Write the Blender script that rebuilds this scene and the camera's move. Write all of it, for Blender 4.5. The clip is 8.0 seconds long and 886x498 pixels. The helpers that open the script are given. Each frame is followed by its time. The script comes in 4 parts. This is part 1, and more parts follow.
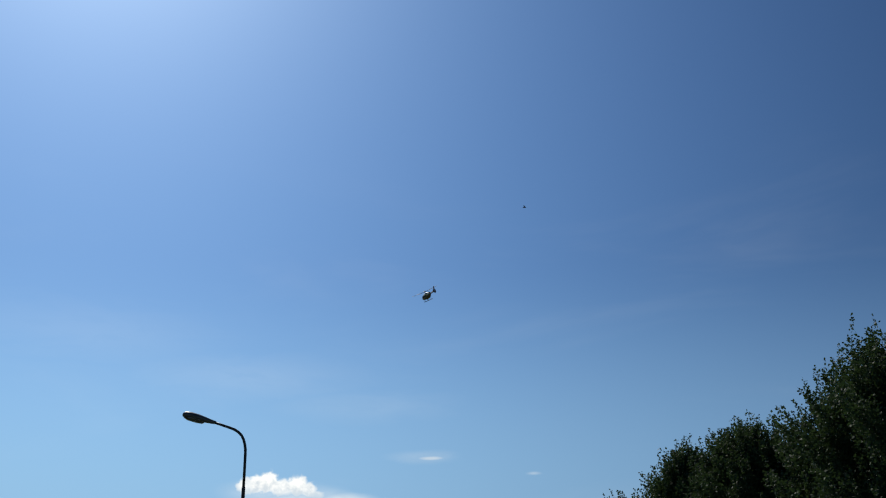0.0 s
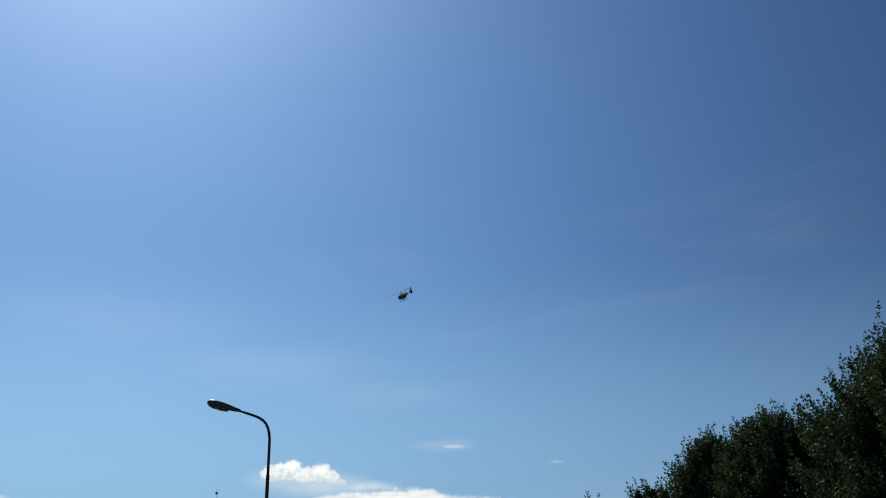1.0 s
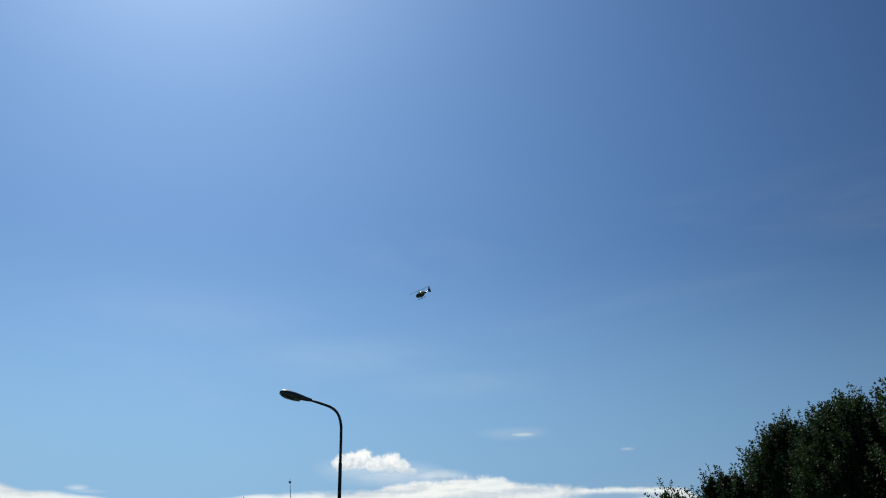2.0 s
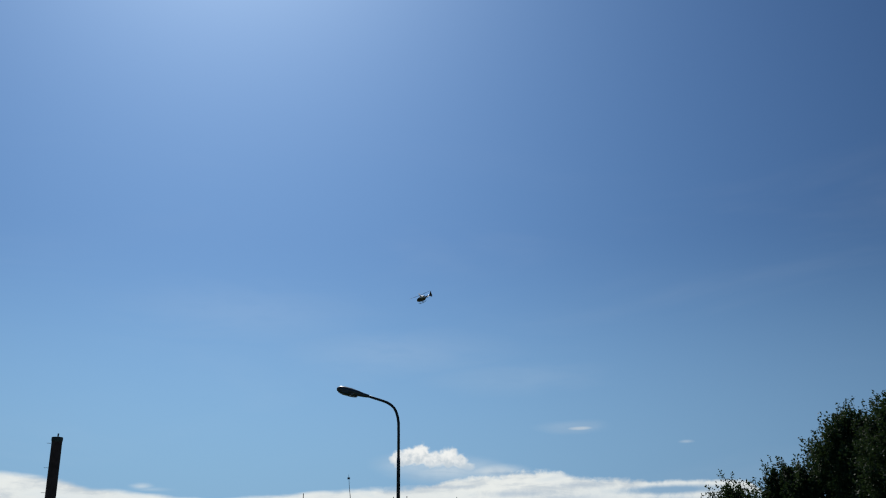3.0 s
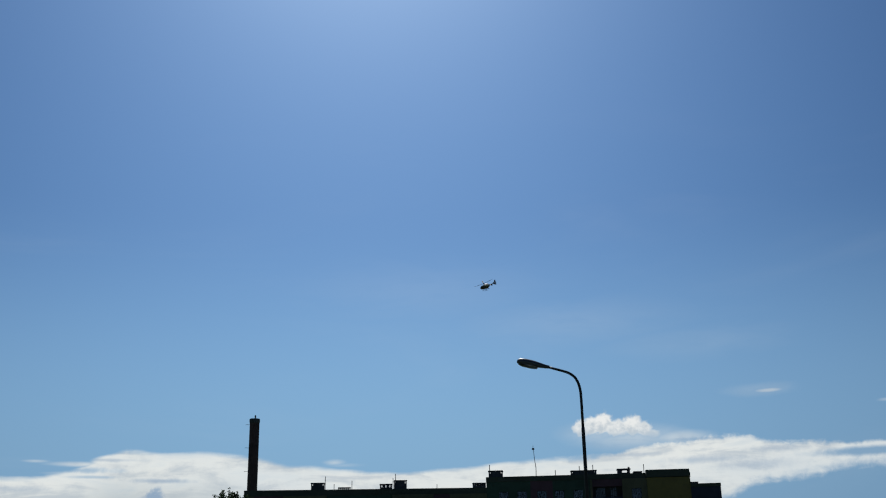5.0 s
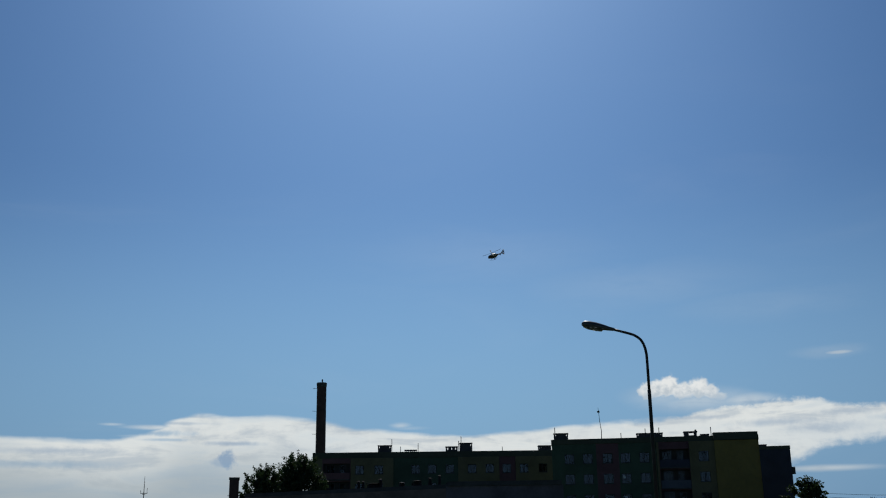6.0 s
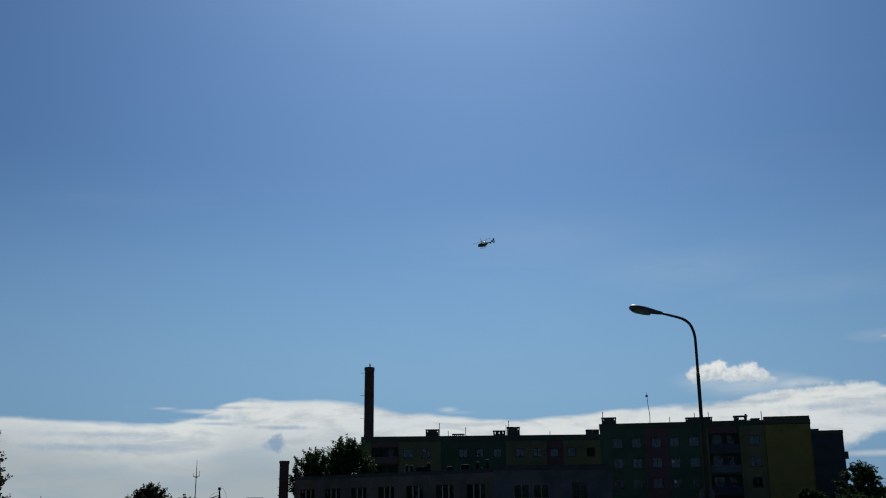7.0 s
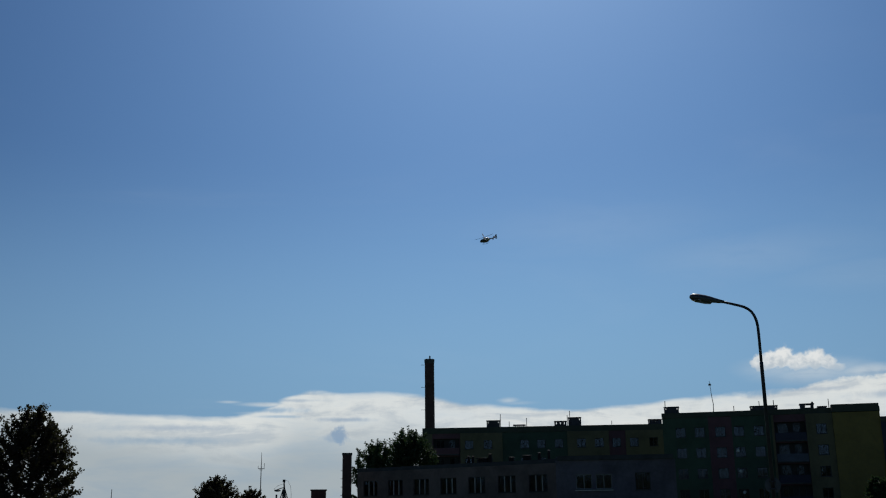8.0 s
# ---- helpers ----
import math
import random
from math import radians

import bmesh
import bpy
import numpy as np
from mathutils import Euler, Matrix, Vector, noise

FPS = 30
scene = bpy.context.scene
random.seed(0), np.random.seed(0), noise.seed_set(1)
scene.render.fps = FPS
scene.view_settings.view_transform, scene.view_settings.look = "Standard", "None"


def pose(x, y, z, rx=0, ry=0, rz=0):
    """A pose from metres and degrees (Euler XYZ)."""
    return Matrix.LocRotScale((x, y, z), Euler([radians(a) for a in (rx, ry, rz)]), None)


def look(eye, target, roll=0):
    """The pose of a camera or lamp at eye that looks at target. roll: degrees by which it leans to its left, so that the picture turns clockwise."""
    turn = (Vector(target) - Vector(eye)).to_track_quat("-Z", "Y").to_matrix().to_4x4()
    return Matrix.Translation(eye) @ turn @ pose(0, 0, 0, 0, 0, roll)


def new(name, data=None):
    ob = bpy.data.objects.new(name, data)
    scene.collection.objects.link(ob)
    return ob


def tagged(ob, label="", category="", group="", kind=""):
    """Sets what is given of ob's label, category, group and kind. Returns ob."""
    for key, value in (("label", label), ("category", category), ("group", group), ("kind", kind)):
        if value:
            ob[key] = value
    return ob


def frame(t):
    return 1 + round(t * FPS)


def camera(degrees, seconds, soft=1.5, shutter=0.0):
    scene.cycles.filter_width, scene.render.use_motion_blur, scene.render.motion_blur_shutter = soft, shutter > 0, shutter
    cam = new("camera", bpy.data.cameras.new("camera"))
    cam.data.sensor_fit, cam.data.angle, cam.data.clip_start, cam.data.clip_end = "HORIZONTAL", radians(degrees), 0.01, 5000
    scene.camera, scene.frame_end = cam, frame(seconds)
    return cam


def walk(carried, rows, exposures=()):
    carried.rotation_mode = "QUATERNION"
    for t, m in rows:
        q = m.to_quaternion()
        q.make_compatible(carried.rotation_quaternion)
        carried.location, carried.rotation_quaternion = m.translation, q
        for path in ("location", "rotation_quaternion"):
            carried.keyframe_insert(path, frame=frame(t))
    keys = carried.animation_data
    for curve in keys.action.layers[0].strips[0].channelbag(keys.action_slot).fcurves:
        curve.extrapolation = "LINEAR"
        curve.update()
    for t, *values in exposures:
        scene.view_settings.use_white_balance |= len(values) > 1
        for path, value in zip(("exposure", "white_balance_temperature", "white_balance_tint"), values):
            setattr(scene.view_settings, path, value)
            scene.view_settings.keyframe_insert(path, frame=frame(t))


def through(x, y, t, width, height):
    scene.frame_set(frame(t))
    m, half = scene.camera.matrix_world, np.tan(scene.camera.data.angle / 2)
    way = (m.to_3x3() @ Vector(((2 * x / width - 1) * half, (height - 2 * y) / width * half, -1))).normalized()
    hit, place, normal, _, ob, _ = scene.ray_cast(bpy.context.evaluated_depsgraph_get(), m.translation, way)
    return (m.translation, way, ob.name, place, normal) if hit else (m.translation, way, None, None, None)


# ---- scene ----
cam = camera(48.0, 8.0, 1.15)
EXPOSURES = [(0, 0.01, 6600, 10), (0.5, -0.05, 6600, 10), (1.5, -0.06, 6550, 10), (3.5, -0.32, 6480, 10), (5.0, -0.36, 6430, 10), (6.5, -0.47, 6400, 10), (8, -0.48, 6400, 10)]
SKY_STRENGTH, SKY_AIR, SKY_DUST, SKY_OZONE = 0.08, 1.0, 0.3, 2.6
SKY_PIVOT, SKY_GAMMA, SKY_FALL, SKY_TINT = 5.0, 1.35, 0.0425, (0.835, 1.0, 1.03)
SKY_HAZE = (5.6, 9.95, 14.3)
SKY_LOW_TINT = (1.02, 1.0, 1.01)
CLOUD_LIT, CLOUD_DARK, CLOUD_LOWER, HEAP_LIT = (12.6, 12.9, 12.4), (8.6, 9.5, 10.1), (6.6, 7.5, 7.9), (13.6, 13.7, 13.3)
CLOUD_GREY = (4.7, 6.3, 8.3)
# edges of the cloud bank, tenths of the elevation, along the bearing from -60 to 60
CLOUD_TOP = [(0.0, 0.0), (0.13, 0.0), (0.192, 0.60), (0.237, 0.62), (0.262, 0.64), (0.272, 0.665), (0.292, 0.685), (0.306, 0.665), (0.326, 0.655), (0.338, 0.61), (0.352, 0.60), (0.375, 0.592), (0.40, 0.562), (0.431, 0.543),
             (0.458, 0.543), (0.479, 0.576), (0.501, 0.612), (0.512, 0.635), (0.525, 0.652), (0.549, 0.65), (0.562, 0.66), (0.572, 0.63), (0.585, 0.545), (0.60, 0.505), (0.626, 0.513), (0.663, 0.53), (0.70, 0.534), (0.85, 0.3), (0.95, 0.0)]
CLOUD_LOW = [(0.0, 0.9), (0.19, 0.81), (0.24, 0.785), (0.247, 0.76), (0.277, 0.72), (0.30, 0.60), (0.33, 0.1), (1.0, 0.0)]
# bearing, elevation, half widths, softness, raggedness, amount
HEAPS = [(-17.88, 7.55, 0.6, 0.4, 0.3, 1.9, 0.9), (-18.48, 7.65, 0.5, 0.5, 0.3, 1.9, 0.95), (-19.03, 7.75, 0.55, 0.6, 0.3, 1.9, 0.97), (-19.78, 7.47, 0.9, 0.46, 0.35, 1.9, 0.93), (-20.63, 7.6, 0.6, 0.52, 0.3, 1.9, 0.96), (-21.28, 7.35, 0.5, 0.42, 0.35, 1.9, 0.92), (-21.78, 7.1, 0.4, 0.25, 0.45, 1.9, 0.8)]
WISPS = [(9.6, 5.8, 1.2, 0.1, 1.1, 2.6, 0.7), (10.2, 5.33, 0.9, 0.07, 1.1, 2.6, 0.5), (-28.2, 9.1, 0.4, 0.06, 1.2, 4.0, 0.65), (-27.8, 9.17, 1.3, 0.22, 1.0, 3.0, 0.14), (-34.0, 8.17, 0.25, 0.06, 1.2, 3.4, 0.25), (12.0, 5.94, 0.45, 0.06, 1.2, 3.4, 0.4), (-3.8, 5.95, 0.4, 0.12, 1.2, 3.2, 0.45), (-4.3, 5.8, 0.7, 0.08, 1.2, 3.0, 0.2), (-26.8, 3.1, 2.0, 0.12, 1.0, 2.4, 0.6), (-20.7, 6.95, 2.2, 0.5, 0.9, 1.6, 0.4), (-18.9, 7.2, 1.6, 0.5, 0.9, 1.4, 0.3), (-23.2, 6.85, 1.4, 0.3, 0.9, 1.8, 0.5),
         (-17.6, 13.5, 4.5, 0.9, 1.0, 2.2, 0.07), (-9.0, 15.6, 5.0, 1.2, 1.0, 2.2, 0.05), (-24.5, 12.0, 3.5, 0.6, 1.0, 2.2, 0.06)]
GAPS = [(9.9, 5.5, 1.7, 0.12, 0.9, 2.2, 0.65), (-33.0, 5.62, 2.6, 0.22, 0.6, 0.8, 0.9), (9.2, 5.15, 1.1, 0.07, 0.8, 1.4, 0.5), (15.5, 3.8, 3.0, 0.16, 1.0, 1.8, 0.45)]
# grey fragments of cloud before the bank
GREYS = [(5.75, 4.14, 0.46, 0.42, 0.4, 2.4, 1.0), (6.25, 3.95, 0.35, 0.2, 0.7, 1.8, 0.6), (5.6, 4.98, 1.3, 0.1, 0.9, 2.0, 0.7), (8.6, 6.05, 1.5, 0.07, 1.0, 2.2, 0.5), (15.0, 4.5, 2.6, 0.14, 1.0, 1.6, 0.5), (-24.5, 5.6, 1.6, 0.16, 1.0, 1.8, 0.55), (-21.0, 6.0, 1.2, 0.08, 1.0, 2.0, 0.4), (-24.0, 6.72, 1.0, 0.07, 1.0, 2.0, 0.55), (-27.0, 5.2, 1.6, 0.22, 1.0, 1.8, 0.45), (-28.2, 6.0, 1.2, 0.14, 1.0, 1.8, 0.4)]
ROTOR_PHASE = 60.0
PATH = [
    (0, pose(0.140, 0.135, 1.706, 110.970, 0.759, -28.743)),
    (0.5, pose(0.140, 0.141, 1.705, 111.165, 0.675, -28.012)),
    (1, pose(0.138, 0.156, 1.704, 110.329, 0.471, -27.493)),
    (1.5, pose(0.125, 0.169, 1.700, 110.097, 0.393, -25.876)),
    (1.7, pose(0.118, 0.169, 1.693, 109.944, 0.237, -24.901)),
    (2.8, pose(0.095, 0.171, 1.659, 109.457, 0.765, -20.937)),
    (3, pose(0.094, 0.170, 1.658, 109.467, 0.518, -20.279)),
    (3.5, pose(0.063, 0.142, 1.649, 109.414, 0.369, -16.926)),
    (4, pose(0.046, 0.114, 1.642, 109.274, 0.159, -15.497)),
    (4.5, pose(-0.015, 0.105, 1.646, 109.322, 0.650, -14.015)),
    (5, pose(0.014, 0.100, 1.651, 107.992, 1.078, -9.821)),
    (5.2, pose(-0.003, 0.100, 1.647, 107.096, 1.041, -8.719)),
    (6.3, pose(-0.010, 0.094, 1.622, 105.158, 0.520, -5.399)),
    (6.5, pose(-0.017, 0.087, 1.620, 104.468, 0.385, -4.844)),
    (7, pose(-0.012, 0.059, 1.620, 105.142, 0.456, -3.486)),
    (7.5, pose(0.014, 0.019, 1.639, 105.227, 0.487, -1.971)),
    (8, pose(-0.000, -0.000, 1.650, 104.671, 0.672, 0.001)),
]
walk(cam, PATH, exposures=EXPOSURES)

# ---- sky and sun: a high sun ahead of the camera, haze and cloud low down ----
SUN_AZ, SUN_EL = -5.5, 45.0


def bearing(az, dist, z=0.0):
    """A place by bearing (degrees to the left of +y) and distance."""
    return Vector((-math.sin(radians(az)) * dist, math.cos(radians(az)) * dist, z))


sun = new("sun", bpy.data.lights.new("sun", "SUN"))
sun.data.energy, sun.data.angle, sun.data.color = 3.0, radians(0.53), (1.0, 0.95, 0.88)
sun.matrix_basis = look(bearing(SUN_AZ, 100, 100 * math.tan(radians(SUN_EL))), (0, 0, 0))


class Nodes:
    """Short hand for wiring a node tree."""

    def __init__(self, tree):
        self.tree = tree
        tree.nodes.clear()

    def add(self, kind, **inputs):
        node = self.tree.nodes.new(kind)
        for key, value in inputs.items():
            self.put(node, key.replace("_", " "), value)
        return node

    def put(self, node, key, value):
        slot = node.inputs[int(key[1:])] if key[0] == "i" and key[1:].isdigit() else node.inputs[key]
        if isinstance(value, bpy.types.NodeSocket):
            self.tree.links.new(value, slot)
        else:
            slot.default_value = value

    def math(self, op, a, b=0.0, c=None):
        node = self.tree.nodes.new("ShaderNodeMath")
        node.operation = op
        for i, v in enumerate((a, b) if c is None else (a, b, c)):
            self.put(node, "i%d" % i, v)
        return node.outputs[0]

    def smooth(self, v, lo, hi, to0=0.0, to1=1.0):
        node = self.tree.nodes.new("ShaderNodeMapRange")
        node.interpolation_type = "SMOOTHSTEP"
        for i, x in enumerate((v, lo, hi, to0, to1)):
            self.put(node, "i%d" % i, x)
        return node.outputs[0]

    def ramp(self, v, stops):
        node = self.tree.nodes.new("ShaderNodeValToRGB")
        el = node.color_ramp.elements
        while len(el) < len(stops):
            el.new(0.5)
        for e, (p, col) in zip(el, stops):
            e.position = p
            e.color = (*col, 1) if isinstance(col, tuple) else (col, col, col, 1)
        self.put(node, "i0", v)
        return node.outputs[0]

    def mix(self, fac, a, b):
        node = self.tree.nodes.new("ShaderNodeMix")
        node.data_type = "RGBA"
        self.put(node, "i0", fac)
        self.put(node, "i6", a if isinstance(a, bpy.types.NodeSocket) else (*a, 1))
        self.put(node, "i7", b if isinstance(b, bpy.types.NodeSocket) else (*b, 1))
        return node.outputs[2]

    def mul(self, col, tint):
        node = self.add("ShaderNodeVectorMath", i0=col, i1=tint)
        node.operation = "MULTIPLY"
        return node.outputs[0]

    def scale(self, col, k):
        node = self.add("ShaderNodeVectorMath", i0=col)
        node.operation = "SCALE"
        self.put(node, "Scale", k)
        return node.outputs[0]

    def noise(self, vec, scale, detail=4.0, rough=0.55, distort=0.0):
        node = self.tree.nodes.new("ShaderNodeTexNoise")
        self.put(node, "Vector", vec)
        for k, v in (("Scale", scale), ("Detail", detail), ("Roughness", rough), ("Distortion", distort)):
            self.put(node, k, v)
        return node.outputs[0]


def make_world():
    world = bpy.data.worlds.new("sky")
    scene.world = world
    world.use_nodes = True
    n = Nodes(world.node_tree)
    sky = n.add("ShaderNodeTexSky")
    sky.sky_type, sky.sun_disc = "NISHITA", False
    sky.sun_elevation, sky.sun_rotation = radians(SUN_EL), radians(-SUN_AZ)
    sky.air_density, sky.dust_density, sky.ozone_density, sky.altitude = SKY_AIR, SKY_DUST, SKY_OZONE, 150
    at = n.add("ShaderNodeTexCoord").outputs["Generated"]
    sep = n.add("ShaderNodeSeparateXYZ", i0=at)
    x, y, z = sep.outputs
    deg = 180 / math.pi
    az = n.math("MULTIPLY", n.math("ARCTAN2", n.math("MULTIPLY", x, -1.0), y), deg)
    el = n.math("MULTIPLY", n.math("ARCSINE", z), deg)
    flat = n.add("ShaderNodeCombineXYZ", X=n.math("MULTIPLY", az, 0.22), Y=el, Z=0.0).outputs[0]
    even = n.add("ShaderNodeCombineXYZ", X=az, Y=el, Z=3.0).outputs[0]
    streak = n.noise(flat, 0.9, 6.0, 0.6, 0.4)
    fine = n.noise(even, 1.6, 8.0, 0.62, 0.3)
    lumps = n.noise(flat, 1.5, 3.0, 0.45, 0.2)
    broad = n.noise(flat, 0.35, 3.0, 0.5)
    # the cloud bank: the elevations of its upper and lower edge along the bearing
    along = n.math("DIVIDE", n.math("ADD", az, 60.0), 120.0)
    top = n.math("MULTIPLY", n.ramp(along, CLOUD_TOP), 10.0)
    low = n.math("SUBTRACT", n.math("MULTIPLY", n.ramp(along, CLOUD_LOW), 10.0), 3.0)
    rough = n.math("ADD", n.math("MULTIPLY", n.math("SUBTRACT", lumps, 0.5), 0.5), n.math("MULTIPLY", n.math("SUBTRACT", streak, 0.5), 0.22))
    # the bank is heaped to the west and smooth to the east
    rough = n.math("ADD", rough, n.math("MULTIPLY", n.math("MULTIPLY", n.math("SUBTRACT", fine, 0.5), n.smooth(az, -14.0, -22.0, 0.1, 0.5)), 1.0))
    below = n.math("ADD", n.math("SUBTRACT", top, el), rough)
    above = n.math("ADD", n.math("SUBTRACT", el, low), n.math("MULTIPLY", rough, 1.6))
    bank = n.math("MULTIPLY", n.smooth(below, -0.1, 0.24), n.smooth(above, -0.3, 0.5))
    thin = n.smooth(n.math("ADD", streak, n.math("MULTIPLY", broad, 0.5)), 0.62, 0.95, 1.0, 0.75)
    bank = n.math("MULTIPLY", bank, thin)

    def puff(a, e, ra, re, soft, ragged, amount, tex):
        dx = n.math("DIVIDE", n.math("SUBTRACT", az, a), ra)
        dy = n.math("DIVIDE", n.math("SUBTRACT", el, e), re)
        r = n.math("SQRT", n.math("ADD", n.math("MULTIPLY", dx, dx), n.math("MULTIPLY", dy, dy)))
        r = n.math("ADD", r, n.math("MULTIPLY", n.math("SUBTRACT", tex, 0.5), ragged))
        return n.smooth(r, 1.0 + soft, 1.0 - soft, 0.0, amount)

    curd = n.math("ADD", n.math("MULTIPLY", n.noise(even, 1.6, 3.0, 0.5, 0.2), 0.5), n.math("MULTIPLY", n.noise(even, 3.4, 5.0, 0.5, 0.3), 0.5))
    heap = puff(*HEAPS[0], curd)
    for h in HEAPS[1:]:
        heap = n.math("MAXIMUM", heap, puff(*h, curd))
    heap = n.math("MULTIPLY", heap, n.smooth(n.math("ADD", el, n.math("MULTIPLY", curd, 0.7)), 6.45, 7.9))
    wisp = puff(*WISPS[0], streak)
    for w in WISPS[1:]:
        wisp = n.math("MAXIMUM", wisp, puff(*w, streak))
    gap = puff(*GAPS[0], fine)
    for g in GAPS[1:]:
        gap = n.math("MAXIMUM", gap, puff(*g, fine))
    bank = n.math("MULTIPLY", bank, n.math("SUBTRACT", 1.0, gap))
    veil = n.math("MULTIPLY", n.smooth(n.noise(flat, 0.16, 4.0, 0.6, 0.6), 0.5, 0.8), 0.07)
    veil = n.math("MULTIPLY", veil, n.smooth(el, 30.0, 8.0))
    cover = n.math("MAXIMUM", n.math("MAXIMUM", bank, heap), n.math("MAXIMUM", wisp, veil))
    shade = n.math("ADD", n.math("MULTIPLY", fine, 0.12), n.math("MULTIPLY", streak, 0.88))
    lit = n.mix(n.smooth(shade, 0.36, 0.54), CLOUD_DARK, CLOUD_LIT)
    lit = n.mix(n.smooth(n.math("ADD", below, n.math("ADD", n.math("MULTIPLY", az, 0.05), n.math("MULTIPLY", n.math("MAXIMUM", n.math("SUBTRACT", az, 9.0), 0.0), 0.09))), 0.9, 4.6, 0.0, 1.0), lit, CLOUD_LOWER)
    lit = n.mix(heap, lit, n.mix(n.smooth(n.math("ADD", curd, n.math("MULTIPLY", n.math("SUBTRACT", el, 7.5), 0.3)), 0.36, 0.66), CLOUD_DARK, HEAP_LIT))
    grey = puff(*GREYS[0], fine)
    for g in GREYS[1:]:
        grey = n.math("MAXIMUM", grey, puff(*g, fine))
    lit = n.mix(grey, lit, CLOUD_GREY)
    deep = n.add("ShaderNodeGamma", Color=n.scale(sky.outputs[0], 1 / SKY_PIVOT), Gamma=SKY_GAMMA)
    # a clear sky dims with the angle from the sun
    toward = n.add("ShaderNodeVectorMath", i0=at, i1=tuple(bearing(SUN_AZ, math.cos(radians(SUN_EL)), math.sin(radians(SUN_EL)))))
    toward.operation = "DOT_PRODUCT"
    angle = n.math("MULTIPLY", n.math("ARCCOSINE", toward.outputs["Value"]), deg)
    angle = n.math("MAXIMUM", 8.0, n.math("MINIMUM", angle, 65.0))
    dim = n.math("POWER", 2.0, n.math("MULTIPLY", n.math("SUBTRACT", 25.0, angle), SKY_FALL))
    clear = n.add("ShaderNodeVectorMath", i0=deep.outputs[0], i1=tuple(SKY_PIVOT * c for c in SKY_TINT))
    clear.operation = "MULTIPLY"
    clear = n.add("ShaderNodeVectorMath", i0=clear.outputs[0])
    clear.operation = "SCALE"
    n.put(clear, "Scale", dim)
    clear = n.mix(n.smooth(el, 24.0, 2.0), clear.outputs[0], n.mul(clear.outputs[0], SKY_LOW_TINT))
    # blue haze along the horizon
    clear = n.mix(n.smooth(el, 20.5, 1.0, 0.0, 0.92), clear, n.scale(SKY_HAZE, dim))
    # and it is bluer away from the sun
    blue = n.math("POWER", 2.0, n.math("MULTIPLY", n.math("SUBTRACT", angle, 27.0), 0.0055))
    red = n.math("POWER", 2.0, n.math("MULTIPLY", n.math("SUBTRACT", 27.0, angle), 0.0025))
    clear = n.mul(clear, n.add("ShaderNodeCombineXYZ", X=red, Y=1.0, Z=blue).outputs[0])
    col = n.mix(cover, clear, lit)
    back = n.add("ShaderNodeBackground", Color=col, Strength=SKY_STRENGTH)
    out = n.add("ShaderNodeOutputWorld")
    n.put(out, "Surface", back.outputs[0])


make_world()

# ---- materials ----


def material(name, colour, rough=0.8, spread=0.25, grain=6.0, coarse=0.6, bump=0.15, metal=0.0, second=None, vary=0.0):
    """A surface with colour variation at two scales, relief, and a varied gloss."""
    m = bpy.data.materials.new(name)
    m.use_nodes = True
    n = Nodes(m.node_tree)
    at = n.add("ShaderNodeTexCoord").outputs["Object"]
    big, small = n.noise(at, coarse, 4.0, 0.6, 0.5), n.noise(at, grain, 6.0, 0.65)
    mixed = n.math("ADD", n.math("MULTIPLY", big, 0.6), n.math("MULTIPLY", small, 0.4))
    dark = tuple(c * (1 - spread) for c in colour)
    pale = second or tuple(min(1, c * (1 + spread)) for c in colour)
    col = n.mix(n.smooth(mixed, 0.35, 0.65), dark, pale)
    if vary:
        hsv = n.add("ShaderNodeHueSaturation", Color=col)
        n.put(hsv, "Value", n.math("ADD", 1 - vary / 2, n.math("MULTIPLY", n.add("ShaderNodeObjectInfo").outputs["Random"], vary)))
        col = hsv.outputs[0]
    b = n.add("ShaderNodeBsdfPrincipled", Base_Color=col, Metallic=metal)
    n.put(b, "Roughness", n.smooth(small, 0.3, 0.7, max(0.02, rough - 0.1), min(1, rough + 0.1)))
    if bump:
        bm = n.add("ShaderNodeBump", Strength=bump, Height=small)
        n.put(bm, "Distance", 0.02)
        n.put(b, "Normal", bm.outputs[0])
    n.put(n.add("ShaderNodeOutputMaterial"), "Surface", b.outputs[0])
    return m


def leaf_material(name, dark, pale, through):
    m = bpy.data.materials.new(name)
    m.use_nodes = True
    n = Nodes(m.node_tree)
    geo = n.add("ShaderNodeNewGeometry")
    at = n.add("ShaderNodeTexCoord").outputs["Object"]
    f = n.math("ADD", n.math("MULTIPLY", geo.outputs["Random Per Island"], 0.6), n.math("MULTIPLY", n.noise(at, 0.5, 2.0), 0.5))
    col = n.mix(f, dark, pale)
    b = n.add("ShaderNodeBsdfPrincipled", Base_Color=col, Roughness=0.62)
    n.put(b, "Specular IOR Level", 0.18)
    t = n.add("ShaderNodeBsdfTranslucent", Color=n.mix(0.5, col, (0.05, 0.09, 0.01)))
    mix = n.add("ShaderNodeMixShader", i0=through)
    n.put(mix, "i1", b.outputs[0])
    n.put(mix, "i2", t.outputs[0])
    n.put(n.add("ShaderNodeOutputMaterial"), "Surface", mix.outputs[0])
    return m


